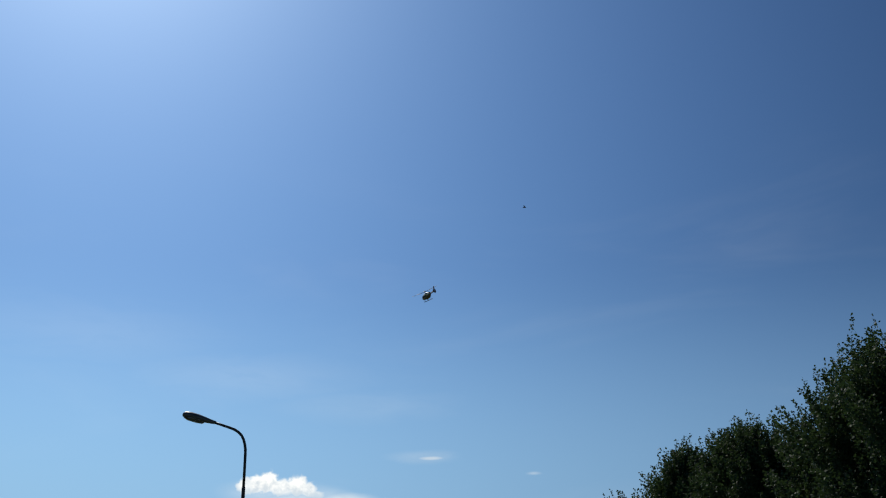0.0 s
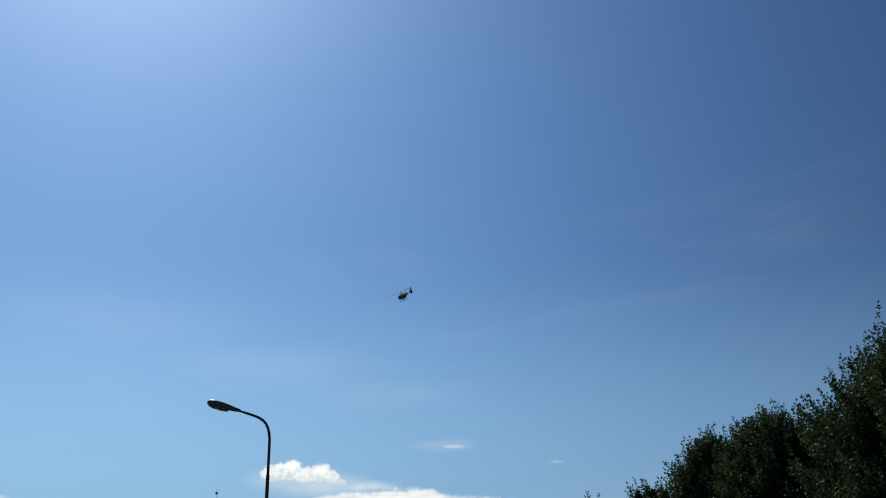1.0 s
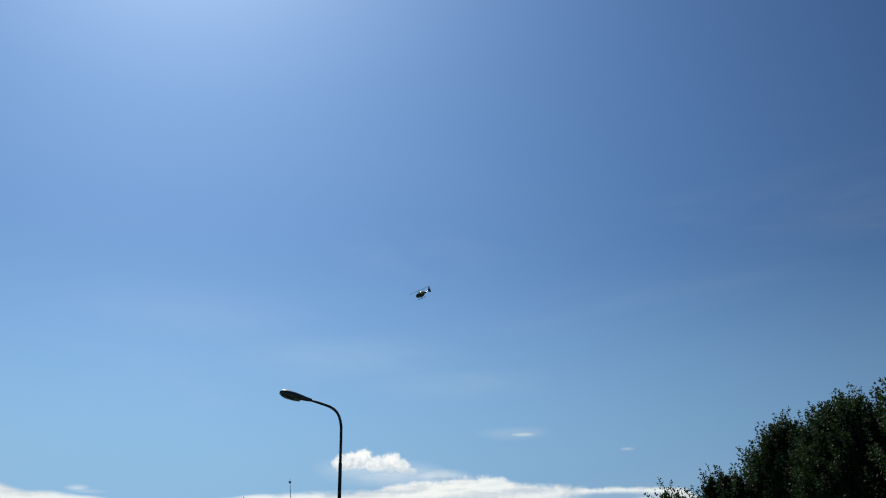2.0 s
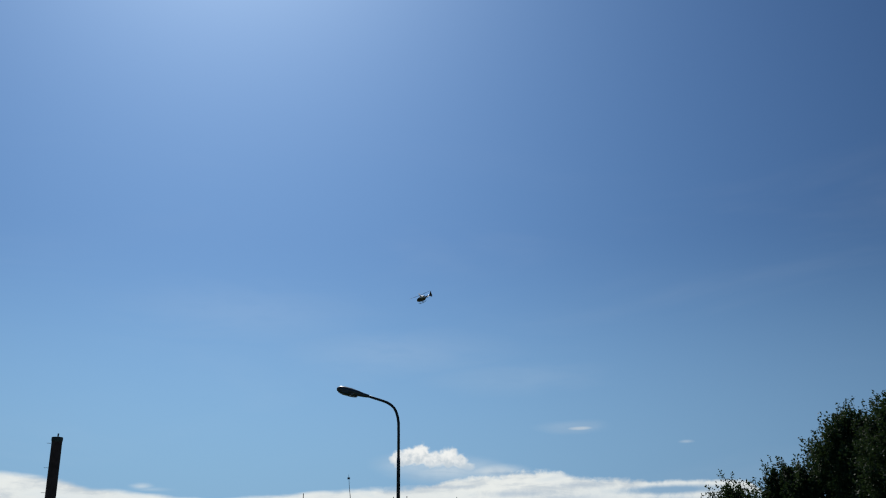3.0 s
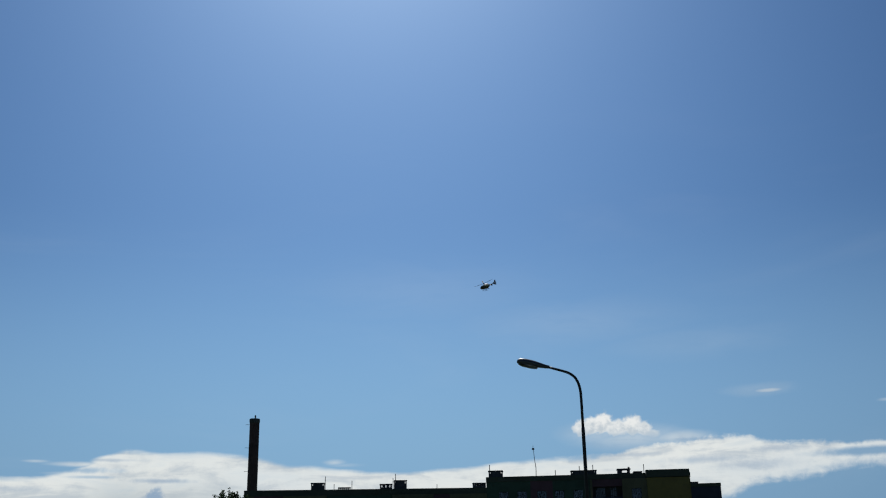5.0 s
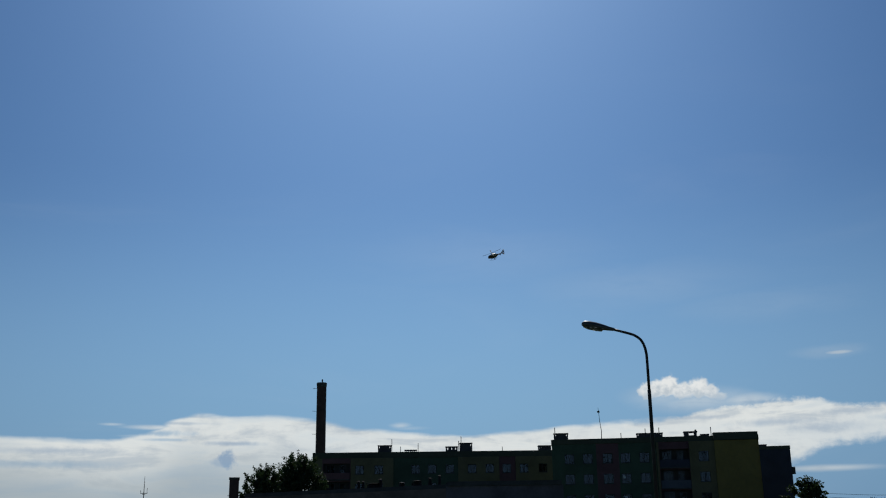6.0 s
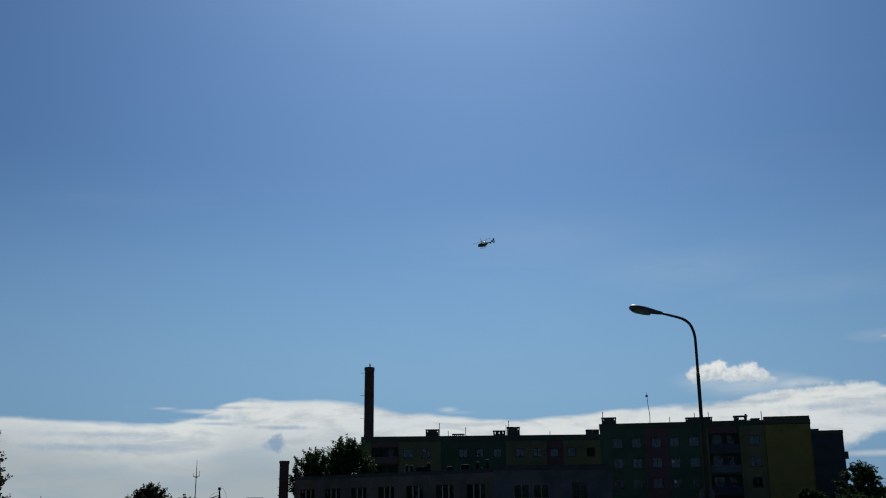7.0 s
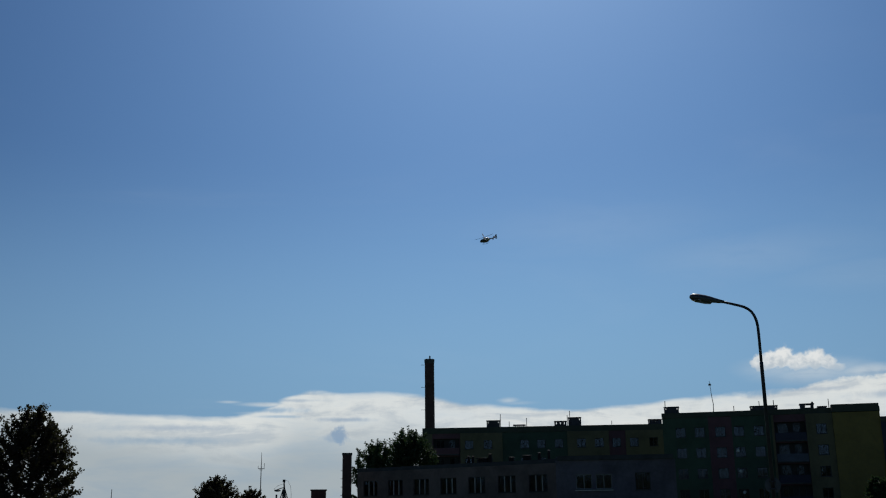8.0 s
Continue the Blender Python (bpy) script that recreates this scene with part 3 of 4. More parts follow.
def make_low_building():
    a, b = Vector((-9.8, 119.6, 0)), Vector((11.6, 100.8, 0))
    ang = math.degrees(math.atan2(b.y - a.y, b.x - a.x))
    length = (b - a).length
    ob = thing("school_building", "low two-storey grey building with white-framed windows", "building", Matrix.Translation(a) @ pose(0, 0, 0, 0, 0, ang))
    part("core", boxes((0.05, length - 0.05, 0.6, 12, -0.3, 6.0)), ROOM_SHADE, ob)
    part("roof", boxes((-0.3, length - 0.01, 0.0, 12.2, 6.004, 6.4)), BITUMEN, ob, "flat dark roof with a thick edge")
    mullion = slab_mesh("mullion", WHITE, -0.045, 0.045, -0.01, 0.028, 0.07, 1.63)
    xs = [1.9 + k * 3.98 for k in range(7)]
    holes = [(x, z, 2.3, 1.7) for x in xs for z in (3.25, 0.6)]
    facade(ob, "wall", GREY, 0.0, length, -0.3, 6.0, 0.0, holes)
    for h in holes:
        win = put_window(ob, h[0], 0.0, h[1], 2.3, 1.7, (), False, TIMBER)
        for x in (-0.35, 0.45):
            share("mullion", mullion, win, pose(x, 0, 0))
    part("side_wall", boxes((-0.25, -0.002, 0.0, 12, -0.3, 6.0)), GREY, ob)
    for x, w, h in ((15.75, 0.3, 0.75), (16.4, 0.26, 0.7), (17.9, 1.5, 0.45), (18.75, 0.4, 0.85), (21.6, 0.6, 0.4), (23.6, 0.9, 0.5), (25.2, 0.35, 0.7), (26.4, 0.3, 0.9)):
        vent = part("roof_vent", tube(bmesh.new(), [(x, 1.2, 6.38), (x, 1.2, 6.4 + h * 0.7), (x, 1.2, 6.4 + h)], [w / 2, w / 2, w / 3], 10), DARK_STEEL, ob)
        part("cowl", tube(bmesh.new(), [(x, 1.2, 6.402 + h), (x, 1.2, 6.44 + h), (x, 1.2, 6.5 + h)], [w * 0.65, w * 0.65, 0.05], 10), DARK_STEEL, vent)
    m = Matrix.Translation(bearing(-9.5, 97.0)) @ pose(0, 0, 0, 0, 0, -9.5)
    wing = thing("school_wing", "dark grey plastered wing with a white-silled window band", "building", m)
    part("core", boxes((-4.6, 5.0, 0.6, 14, -0.3, 6.0)), ROOM_SHADE, wing)
    part("roof", boxes((-5.2, 5.6, -0.2, 14, 6.004, 6.42)), BITUMEN, wing, "flat dark roof")
    holes = [(x, 3.35, 1.5, 1.35) for x in (-2.75, -0.9)] + [(2.7, 3.2, 1.4, 1.6)]
    facade(wing, "wall", DARK_GREY, -5.1, 5.5, -0.3, 6.0, 0.0, holes)
    for h in holes:
        put_window(wing, h[0], 0.0, h[1], h[2], h[3], (0.0,), False, DULL_FRAME if h[0] > 0 else WEATHERED)
    part("window_ledge", boxes((-3.6, -0.05, -0.25, -0.002, 3.18, 3.27)), WHITE, wing, "white metal window ledge")
    for x0, x1 in ((-5.35, -5.102), (5.502, 5.75)):
        part("side_wall", boxes((x0, x1, 0.0, 14, -0.3, 6.0)), DARK_GREY, wing)


make_low_building()

# ---- chimneys ----


def make_chimneys():
    base = bearing(0.69, 205.0)
    ob = thing("factory_chimney", "tall straight dark brick boiler-house chimney", "chimney", Matrix.Translation(base) @ pose(0, 0, 0, 0, 0, 0.7))
    top = 1.65 + 205 * math.tan(radians(8.35))
    part("shaft", tube(bmesh.new(), [(0, 0, -0.3), (0, 0, 12), (0, 0, 22), (0, 0, top - 0.9)], [1.04, 1.02, 0.99, 0.97], 28), BRICK, ob)
    cap = tube(bmesh.new(), [(0, 0, top - 0.88), (0, 0, top - 0.6), (0, 0, top - 0.1), (0, 0, top)], [0.975, 1.05, 1.05, 1.0], 28)
    part("cap", cap, CONCRETE, ob, "thicker concrete rim")
    for k in range(7):
        z = top - 1.2 - k * 4.6
        bm = boxes((-1.75, -1.0, -0.04, 0.04, z, z + 0.07))
        part("bracket", bm, POLE, ob, "short steel bracket on the shaft")
    lamp = tube(bmesh.new(), [(0.1, 0, top), (0.1, 0, top + 0.5), (0.1, 0, top + 0.75)], [0.1, 0.16, 0.12], 8)
    part("warning_light", lamp, POLE, ob)
    base = bearing(5.36, 116.0)
    ob = thing("wall_chimney", "dark square brick chimney beside the low building", "chimney", Matrix.Translation(base) @ pose(0, 0, 0, 0, 0, 5))
    top = 1.65 + 116 * math.tan(radians(3.13))
    part("shaft", boxes((-0.52, 0.52, -0.52, 0.52, -0.3, top - 0.25), bevel=0.02), BRICK, ob)
    part("cap", boxes((-0.58, 0.58, -0.58, 0.58, top - 0.248, top), bevel=0.02), CONCRETE, ob)
    for k in range(6):
        part("bracket", boxes((-0.7, -0.521, -0.03, 0.03, 1.5 + k * 0.9, 1.56 + k * 0.9)), POLE, ob)


make_chimneys()

# ---- street lamp ----


def make_lamp():
    D = 30.0
    foot = bearing(-17.89, D)
    # the arm reaches to the left, across the line of sight
    ob = thing("street_lamp", "slim grey street lamp with a curved arm and cobra head", "street lamp", Matrix.Translation(foot) @ pose(0, 0, 0, 0, 0, -17.95))
    hz = 1.70 + D * math.tan(radians(10.37))
    z_joint = 1.65 + D * math.tan(radians(7.55))
    part("base", tube(bmesh.new(), [(0, 0, -0.05), (0, 0, 0.9), (0, 0, 1.0)], [0.11, 0.11, 0.07], 14), POLE, ob)
    part("pole", tube(bmesh.new(), [(0, 0, 1.0), (0, 0, z_joint - 0.12), (0, 0, z_joint), (0, 0, z_joint + 0.03)], [0.056, 0.052, 0.052, 0.042], 14), POLE, ob, smooth=True)
    pts = [(0, 0, z_joint + 0.03), (0.0, 0, z_joint + 0.7)]
    pts += [(-0.005, 0, hz - 0.5), (-0.03, 0, hz - 0.33), (-0.075, 0, hz - 0.18), (-0.14, 0, hz - 0.06), (-0.23, 0, hz + 0.03), (-0.34, 0, hz + 0.1), (-0.48, 0, hz + 0.155), (-0.7, 0, hz + 0.225), (-1.0, 0, hz + 0.32)]
    part("arm", tube(bmesh.new(), pts, [0.042] * 4 + [0.04] * 4 + [0.038, 0.037, 0.036], 12), POLE, ob, smooth=True)
    tip, end = Vector((-1.85, 0, hz + 0.52)), Vector((-1.0, 0, hz + 0.32))
    run = (tip - end)
    ax = run.normalized()
    up = Vector((0, 1, 0)).cross(ax)
    up = up if up.z > 0 else -up
    rings = []
    for s, w, hi, lo in ((-0.12, 0.045, 0.045, 0.045), (0.05, 0.06, 0.06, 0.065), (0.25, 0.11, 0.09, 0.075), (0.5, 0.15, 0.12, 0.08), (0.75, 0.16, 0.125, 0.08), (0.92, 0.145, 0.11, 0.075), (1.0, 0.1, 0.06, 0.06), (1.02, 0.05, 0.03, 0.03)):
        c = end + run * s
        rings.append([c + Vector((0, 1, 0)) * (w * math.cos(a)) + up * ((hi if math.sin(a) > 0 else lo) * math.sin(a)) for a in (k * 2 * math.pi / 16 for k in range(16))])
    head = part("head", loft(bmesh.new(), rings), HEAD, ob, "grey metal lamp housing", smooth=True)
    rings = []
    for s, w, lo in ((0.26, 0.07, 0.03), (0.3, 0.105, 0.075), (0.5, 0.13, 0.09), (0.8, 0.13, 0.08), (0.95, 0.08, 0.04)):
        c = end + run * s - up * 0.055
        rings.append([c + Vector((0, 1, 0)) * (w * math.cos(a)) + up * ((0.01 if math.sin(a) > 0 else lo) * math.sin(a)) for a in (k * 2 * math.pi / 14 for k in range(14))])
    part("glass_bowl", loft(bmesh.new(), rings), LENS, head, "clear lamp bowl, unlit", smooth=True)
    sign = thing("road_sign", "round road sign on the lamp pole, grey back", "road sign", Matrix.Translation(foot + Vector((0, 0, 2.2))) @ pose(0, 0, 0, 0, 0, -17.95))
    bm = tube(bmesh.new(), [(0, 0.095, 0), (0, 0.1, 0), (0, 0.115, 0), (0, 0.12, 0)], [0.21, 0.22, 0.22, 0.21], 32)
    part("sign_plate", bm, HEAD, sign)
    part("clamp", boxes((-0.09, 0.09, -0.085, 0.094, 0.08, 0.12), (-0.09, 0.09, -0.085, 0.094, -0.12, -0.08)), POLE, sign)


make_lamp()

# ---- trees ----


def tree(name, label, place, height, radius, seed, leaf=0.16, limbs=46, twigs=16, per=26, base=0.25, mat=None, upright=0.5, group="trees", taper=0.0, shoots=0, reach=1.4):
    rnd = random.Random(seed)
    ob = thing(name, label, "tree", Matrix.Translation(place) @ pose(0, 0, 0, 0, 0, rnd.uniform(0, 360)), group)
    trunk_top = height * 0.72
    sway = [Vector((rnd.uniform(-1, 1), rnd.uniform(-1, 1), 0)) * radius * 0.06 for _ in range(5)]
    tpts = [Vector((0, 0, -0.2))] + [sway[k] * k / 2 + Vector((0, 0, trunk_top * (k + 1) / 5)) for k in range(5)]
    r0 = height * 0.02
    part("trunk", tube(bmesh.new(), tpts, [r0 * 1.3, r0, r0 * 0.85, r0 * 0.65, r0 * 0.45, r0 * 0.2], 10), BARK, ob, smooth=True)
    verts, faces = [], []
    tw = min(0.24 * radius, 1.3)
    inner, high = radius - tw * 0.75, height - tw * 0.7
    zc, zr = (high + height * base) / 2, (high - height * base) / 2
    for k in range(limbs):
        f = (k + 0.5) / limbs
        zs = height * base * 0.8 + (trunk_top - height * base * 0.8) * f
        ang = k * 2.399 + rnd.uniform(-0.4, 0.4)
        # the limb's end lies on an uneven egg
        pol = math.acos(max(-1, min(1, -0.85 + 1.85 * f)))
        bulge = min(1.05, 0.84 + 0.2 * rnd.random() + 0.09 * math.sin(3 * ang + seed))
        end = Vector((math.cos(ang) * math.sin(pol) * inner * bulge, math.sin(ang) * math.sin(pol) * inner * bulge, zc + math.cos(pol) * zr * (0.7 + 0.3 * bulge)))
        end.x, end.y = end.x * (1 - taper * max(0, f - 0.3)), end.y * (1 - taper * max(0, f - 0.3))
        start = Vector((0, 0, min(zs, end.z + 0.3 * radius)))
        mid = (start + end) / 2 + Vector((0, 0, -0.02 * height))
        part("limb", tube(bmesh.new(), [start, mid, end], [r0 * 0.4, r0 * 0.22, r0 * 0.06], 5, False), BARK, ob)
        for j in range(twigs):
            s = 0.12 + 0.88 * ((j + rnd.random()) / twigs) ** 0.6
            p = start.lerp(mid, s * 2) if s < 0.5 else mid.lerp(end, s * 2 - 1)
            out = (p - Vector((0, 0, zc - zr * 0.6))).normalized()
            d = (out * 0.9 + Vector((rnd.gauss(0, 0.6), rnd.gauss(0, 0.6), rnd.gauss(0.0, 0.45) + upright * s))).normalized()
            ln = tw * rnd.uniform(0.5, 1.0) * (1.15 if s > 0.93 else 1.0)
            long_shoot = shoots and j >= twigs - shoots
            if long_shoot:
                d = (out * 0.8 + Vector((rnd.gauss(0, 0.2), rnd.gauss(0, 0.2), rnd.uniform(0.3, 0.8) * upright))).normalized()
                ln = 0.9 + reach * rnd.uniform(0.4, 1.0)
                p = end - d * 0.9 + Vector((rnd.gauss(0, 0.3), rnd.gauss(0, 0.3), rnd.gauss(0, 0.3)))
            for i in range(per):
                u = (i + rnd.random()) / per
                u = u ** 1.35 if long_shoot else u
                q = p + d * (ln * u) + Vector((rnd.gauss(0, 1), rnd.gauss(0, 1), rnd.gauss(0, 1))) * (0.2 * (1.1 - u) if long_shoot else ln * 0.13 * (1.05 - 0.45 * u))
                size = leaf * rnd.uniform(0.6, 1.25)
                a = (d * 0.6 + Vector((rnd.gauss(0, 0.7), rnd.gauss(0, 0.7), rnd.gauss(-0.2, 0.6)))).normalized() * size
                b = a.cross(Vector((rnd.gauss(0, 1), rnd.gauss(0, 1), rnd.gauss(0, 1)))).normalized() * size * 0.36
                n = len(verts)
                verts += [q, q + a * 0.45 + b, q + a, q + a * 0.45 - b]
                faces.append((n, n + 1, n + 2, n + 3))
    me = bpy.data.meshes.new("crown")
    me.from_pydata([tuple(v) for v in verts], [], faces)
    me.materials.append(mat or LEAF)
    crown = new("crown", me)
    crown.parent = ob
    tagged(crown, kind="stuff")
    return ob


def conifer(name, label, place, height, radius, seed):
    rnd = random.Random(seed)
    ob = thing(name, label, "tree", Matrix.Translation(place), "trees")
    part("trunk", tube(bmesh.new(), [(0, 0, -0.2), (0, 0, height * 0.5), (0, 0, height)], [height * 0.015, height * 0.01, 0.02], 8), BARK, ob)
    verts, faces = [], []
    for k in range(1400):
        f = rnd.random() ** 0.8
        a = rnd.uniform(0, 6.283)
        r = radius * (1 - f) * rnd.uniform(0.15, 1.0) + 0.03
        q = Vector((math.cos(a) * r, math.sin(a) * r, height * (0.08 + 0.92 * f) - r * 0.25))
        d = Vector((math.cos(a), math.sin(a), -0.25)).normalized() * radius * 0.28
        w = Vector((-math.sin(a), math.cos(a), rnd.uniform(-0.4, 0.4))) * radius * 0.07
        n = len(verts)
        verts += [q - d, q - d * 0.2 + w, q + d, q - d * 0.2 - w]
        faces.append((n, n + 1, n + 2, n + 3))
    me = bpy.data.meshes.new("crown")
    me.from_pydata([tuple(v) for v in verts], [], faces)
    me.materials.append(NEEDLE)
    crown = new("crown", me)
    crown.parent = ob
    tagged(crown, kind="stuff")
    return ob


def make_trees():
    tree("broadleaf_tree", "tall dark green tree with upright leafy shoots", bearing(-55.22, 44), 13.5, 6.95, 11, 0.135, 210, 30, 80, 0.06, LEAF, 0.9, shoots=7, reach=1.1)
    tree("broadleaf_tree", "rounded dark green tree with feathery leaf clusters", bearing(-45.92, 50), 11.3, 4.15, 12, 0.125, 150, 24, 66, 0.1, LEAF, 0.3, shoots=4, reach=0.55)
    tree("broadleaf_tree", "lower dark green tree at the end of the row", bearing(-42.42, 53), 10.75, 3.0, 13, 0.125, 120, 22, 58, 0.1, LEAF, 0.3, shoots=4, reach=0.55)
    tree("broadleaf_tree", "small dark green tree with loose twigs", bearing(-39.22, 54), 8.4, 2.75, 14, 0.125, 100, 20, 54, 0.1, LEAF, 0.3, shoots=4, reach=0.5)
    tree("broadleaf_tree", "low bushy dark green tree", bearing(-36.1, 56), 7.6, 2.3, 24, 0.125, 90, 18, 50, 0.1, LEAF, 0.3, shoots=4, reach=0.45)
    tree("broadleaf_tree", "isolated dark tree with reddish-green leaves", bearing(22.0, 62), 7.85, 3.35, 15, 0.15, 56, 16, 48, 0.05, LEAF_DARK, 0.3, taper=0.5)
    tree("broadleaf_tree", "lower dark tree beside the taller reddish one", bearing(24.9, 64), 7.1, 2.3, 28, 0.15, 46, 14, 44, 0.05, LEAF_DARK, 0.3)
    tree("broadleaf_tree", "bushy tree behind the low building", bearing(1.85, 138), 12.6, 4.6, 16, 0.24, 90, 16, 38, 0.05, LEAF, 0.2)
    tree("broadleaf_tree", "lower bushy tree beside the square chimney", bearing(3.75, 134), 10.8, 3.9, 26, 0.24, 66, 14, 38, 0.05, LEAF, 0.2)
    tree("broadleaf_tree", "distant small round tree", bearing(12.5, 120), 5.75, 3.4, 17, 0.24, 46, 14, 26, 0.1, LEAF_DARK, 0.4, taper=0.6)
    tree("broadleaf_tree", "distant low tree beside the aerial", bearing(10.55, 126), 4.45, 2.1, 18, 0.22, 44, 12, 22, 0.1, LEAF_DARK, 0.4)
    tree("broadleaf_tree", "leafy tree with drooping boughs at the end of the flats", bearing(-25.75, 142), 8.6, 3.9, 19, 0.3, 34, 14, 26, 0.05, LEAF, -0.6, taper=0.1)
    tree("broadleaf_tree", "low dark shrub before the blank end wall", bearing(-25.3, 122), 4.0, 3.0, 27, 0.26, 50, 14, 24, 0.05, LEAF, 0.3)
    tree("broadleaf_tree", "dark shrub before the yellow wall", bearing(-23.2, 118), 4.6, 2.0, 20, 0.26, 44, 14, 24, 0.05, LEAF, 0.3)
    tree("broadleaf_tree", "dark hedge tree between the flats and the house", bearing(-27.3, 128), 3.7, 2.4, 31, 0.26, 46, 14, 22, 0.05, LEAF, 0.3)
    conifer("spruce_tree", "narrow dark spruce beyond the flats", bearing(-30.44, 150), 9.1, 1.8, 21)
    # far woods along the skyline, and an unseen ring behind the camera
    rnd = random.Random(5)
    verts, faces = [], []
    for k in range(3700):
        # the unseen ring is added to darken reflections in the windows
        unseen_ring = k >= 2800
        az = rnd.uniform(66, 294) if unseen_ring else rnd.uniform(-48, -24)
        d = rnd.uniform(210, 270) if unseen_ring else rnd.uniform(860, 1000)
        p, h = bearing(az, d), rnd.uniform(14, 22) if unseen_ring else rnd.uniform(20.5, 25.4) + 0.8 * math.sin(az * 1.9)
        r = h * (rnd.uniform(0.2, 0.34) if unseen_ring else rnd.uniform(0.3, 0.55))
        for j in range(5):
            z0, z1, rr = h * j / 6, h * (j + 2) / 6 if j < 4 else h, r * (1 - j / 5.5)
            n = len(verts)
            verts += [p + Vector((rr * math.cos(a) * rnd.uniform(0.7, 1.2), rr * math.sin(a), z0)) for a in (0, 1.05, 2.1, 3.14, 4.2, 5.2)] + [p + Vector((0, 0, z1))]
            faces += [(n + i, n + (i + 1) % 6, n + 6) for i in range(6)]
    me = bpy.data.meshes.new("far_woods")
    me.from_pydata([tuple(v) for v in verts], [], faces)
    me.materials.append(NEEDLE)
    tagged(new("far_woods", me), "dark conifer woods along the skyline, with an added unseen ring behind the viewer", "woods", kind="stuff")


make_trees()

# ---- small house, aerials ----


def house(place, turn, w, d, wall_h, roof_h, mat, label, roof_mat=None, roof_label=""):
    ob = thing("house", label, "house", Matrix.Translation(place) @ pose(0, 0, 0, 0, 0, turn))
    part("wall", boxes((-w / 2, w / 2, 0, d, -0.3, wall_h)), mat, ob)
    bm = bmesh.new()
    v = [bm.verts.new(p) for p in ((-w / 2 - 0.4, -0.4, wall_h), (w / 2 + 0.4, -0.4, wall_h), (w / 2 + 0.4, d + 0.4, wall_h), (-w / 2 - 0.4, d + 0.4, wall_h), (-w / 2 - 0.4, d / 2, wall_h + roof_h), (w / 2 + 0.4, d / 2, wall_h + roof_h))]
    for q in ((0, 1, 5, 4), (2, 3, 4, 5), (0, 4, 3), (1, 2, 5), (0, 3, 2, 1)):
        bm.faces.new([v[i] for i in q])
    part("roof", bm, roof_mat or TILES, ob, roof_label or "pitched red-brown tiled roof")
    for x in (-w / 4, w / 4):
        put_window(ob, x, -0.1, wall_h * 0.4, 1.2, 1.2, (0.0,), True)
    return ob


def make_small():
    h = house(bearing(8.0, 90), 8.0, 9.0, 8.0, 1.5, 0.75, GREY, "low grey outbuilding with a shallow tiled roof")
    top = 1.65 + 92 * math.tan(radians(1.18))
    stack = part("chimney", boxes((1.1, 2.45, 3.6, 4.6, 1.9, top - 0.12)), BRICK, h, "short dark brick chimney")
    part("cap", boxes((1.03, 2.52, 3.53, 4.67, top - 0.118, top)), CONCRETE, stack)
    house(bearing(-29.4, 120), -29.4, 8.0, 8.0, 3.42, 0.06, OCHRE, "small flat-roofed house with ochre plaster walls", BITUMEN, "nearly flat dark felt roof")

    ob = thing("roof_aerial", "bent dark aerial with a small dish and loose cable", "aerial", Matrix.Translation(bearing(8.82, 88)) @ pose(0, 0, 0, 0, 0, 8.8))
    z = 1.65 + 88 * math.tan(radians(0.5))
    part("mast", tube(bmesh.new(), [(0, 0, -0.1), (0, 0, z), (0.02, 0, z + 0.9), (0.02, 0, z + 1.25), (0.0, 0, z + 1.5), (0.0, 0, z + 1.62)], [0.07, 0.09, 0.09, 0.065, 0.06, 0.05], 8), POLE, ob)
    part("head", boxes((-0.13, 0.1, -0.08, 0.08, z + 1.622, z + 1.86), bevel=0.03), POLE, ob, "small dark box at the mast head")
    for x in (-0.42, -0.22, 0.24, 0.44):
        part("leg", tube(bmesh.new(), [(x, 0, z - 0.15), (x * 0.2, 0, z + 1.05)], [0.045, 0.04], 6), POLE, ob)
    part("platform", boxes((-1.05, 0.62, -0.2, 0.2, z - 0.06, z + 0.02)), POLE, ob, "narrow dark platform")
    part("post", tube(bmesh.new(), [(-0.62, 0, z + 0.022), (-0.62, 0, z + 0.62)], [0.075, 0.075], 8), POLE, ob)
    part("boom", tube(bmesh.new(), [(-0.75, 0, z + 0.95), (-0.3, 0, z + 1.12), (0.02, 0, z + 1.2)], [0.035, 0.035, 0.035], 6), POLE, ob)
    part("cable", tube(bmesh.new(), [(-0.05, 0, z + 1.5), (-0.5, 0, z + 1.35), (-0.85, 0, z + 1.05), (-0.7, 0, z + 0.9)], [0.012] * 4, 5), POLE, ob)
    dish = [[Vector((-0.55 + 0.28 * r * math.cos(a), 0.05 - 0.1 * (1 - r * r), z + 0.95 + 0.1 * r * math.sin(a))) for a in (k * math.pi / 8 for k in range(16))] for r in (1.0, 0.6, 0.2)]
    part("dish", loft(bmesh.new(), dish), ZINC, ob)
    part("cable", tube(bmesh.new(), [(0.02, 0, z + 1.8), (0.3, 0, z + 1.75), (0.55, 0, z + 1.3), (0.62, 0, z + 0.6), (0.6, 0, z - 0.2)], [0.012] * 5, 5), POLE, ob)

    ob = thing("aerial_mast", "thin aerial mast with short cross arms", "aerial", Matrix.Translation(bearing(10.1, 130)) @ pose(0, 0, 0, 0, 0, 10))
    z = 1.65 + 130 * math.tan(radians(3.19))
    part("mast", tube(bmesh.new(), [(0, 0, -0.1), (0, 0, z - 2), (0, 0, z)], [0.07, 0.05, 0.02], 6), POLE, ob)
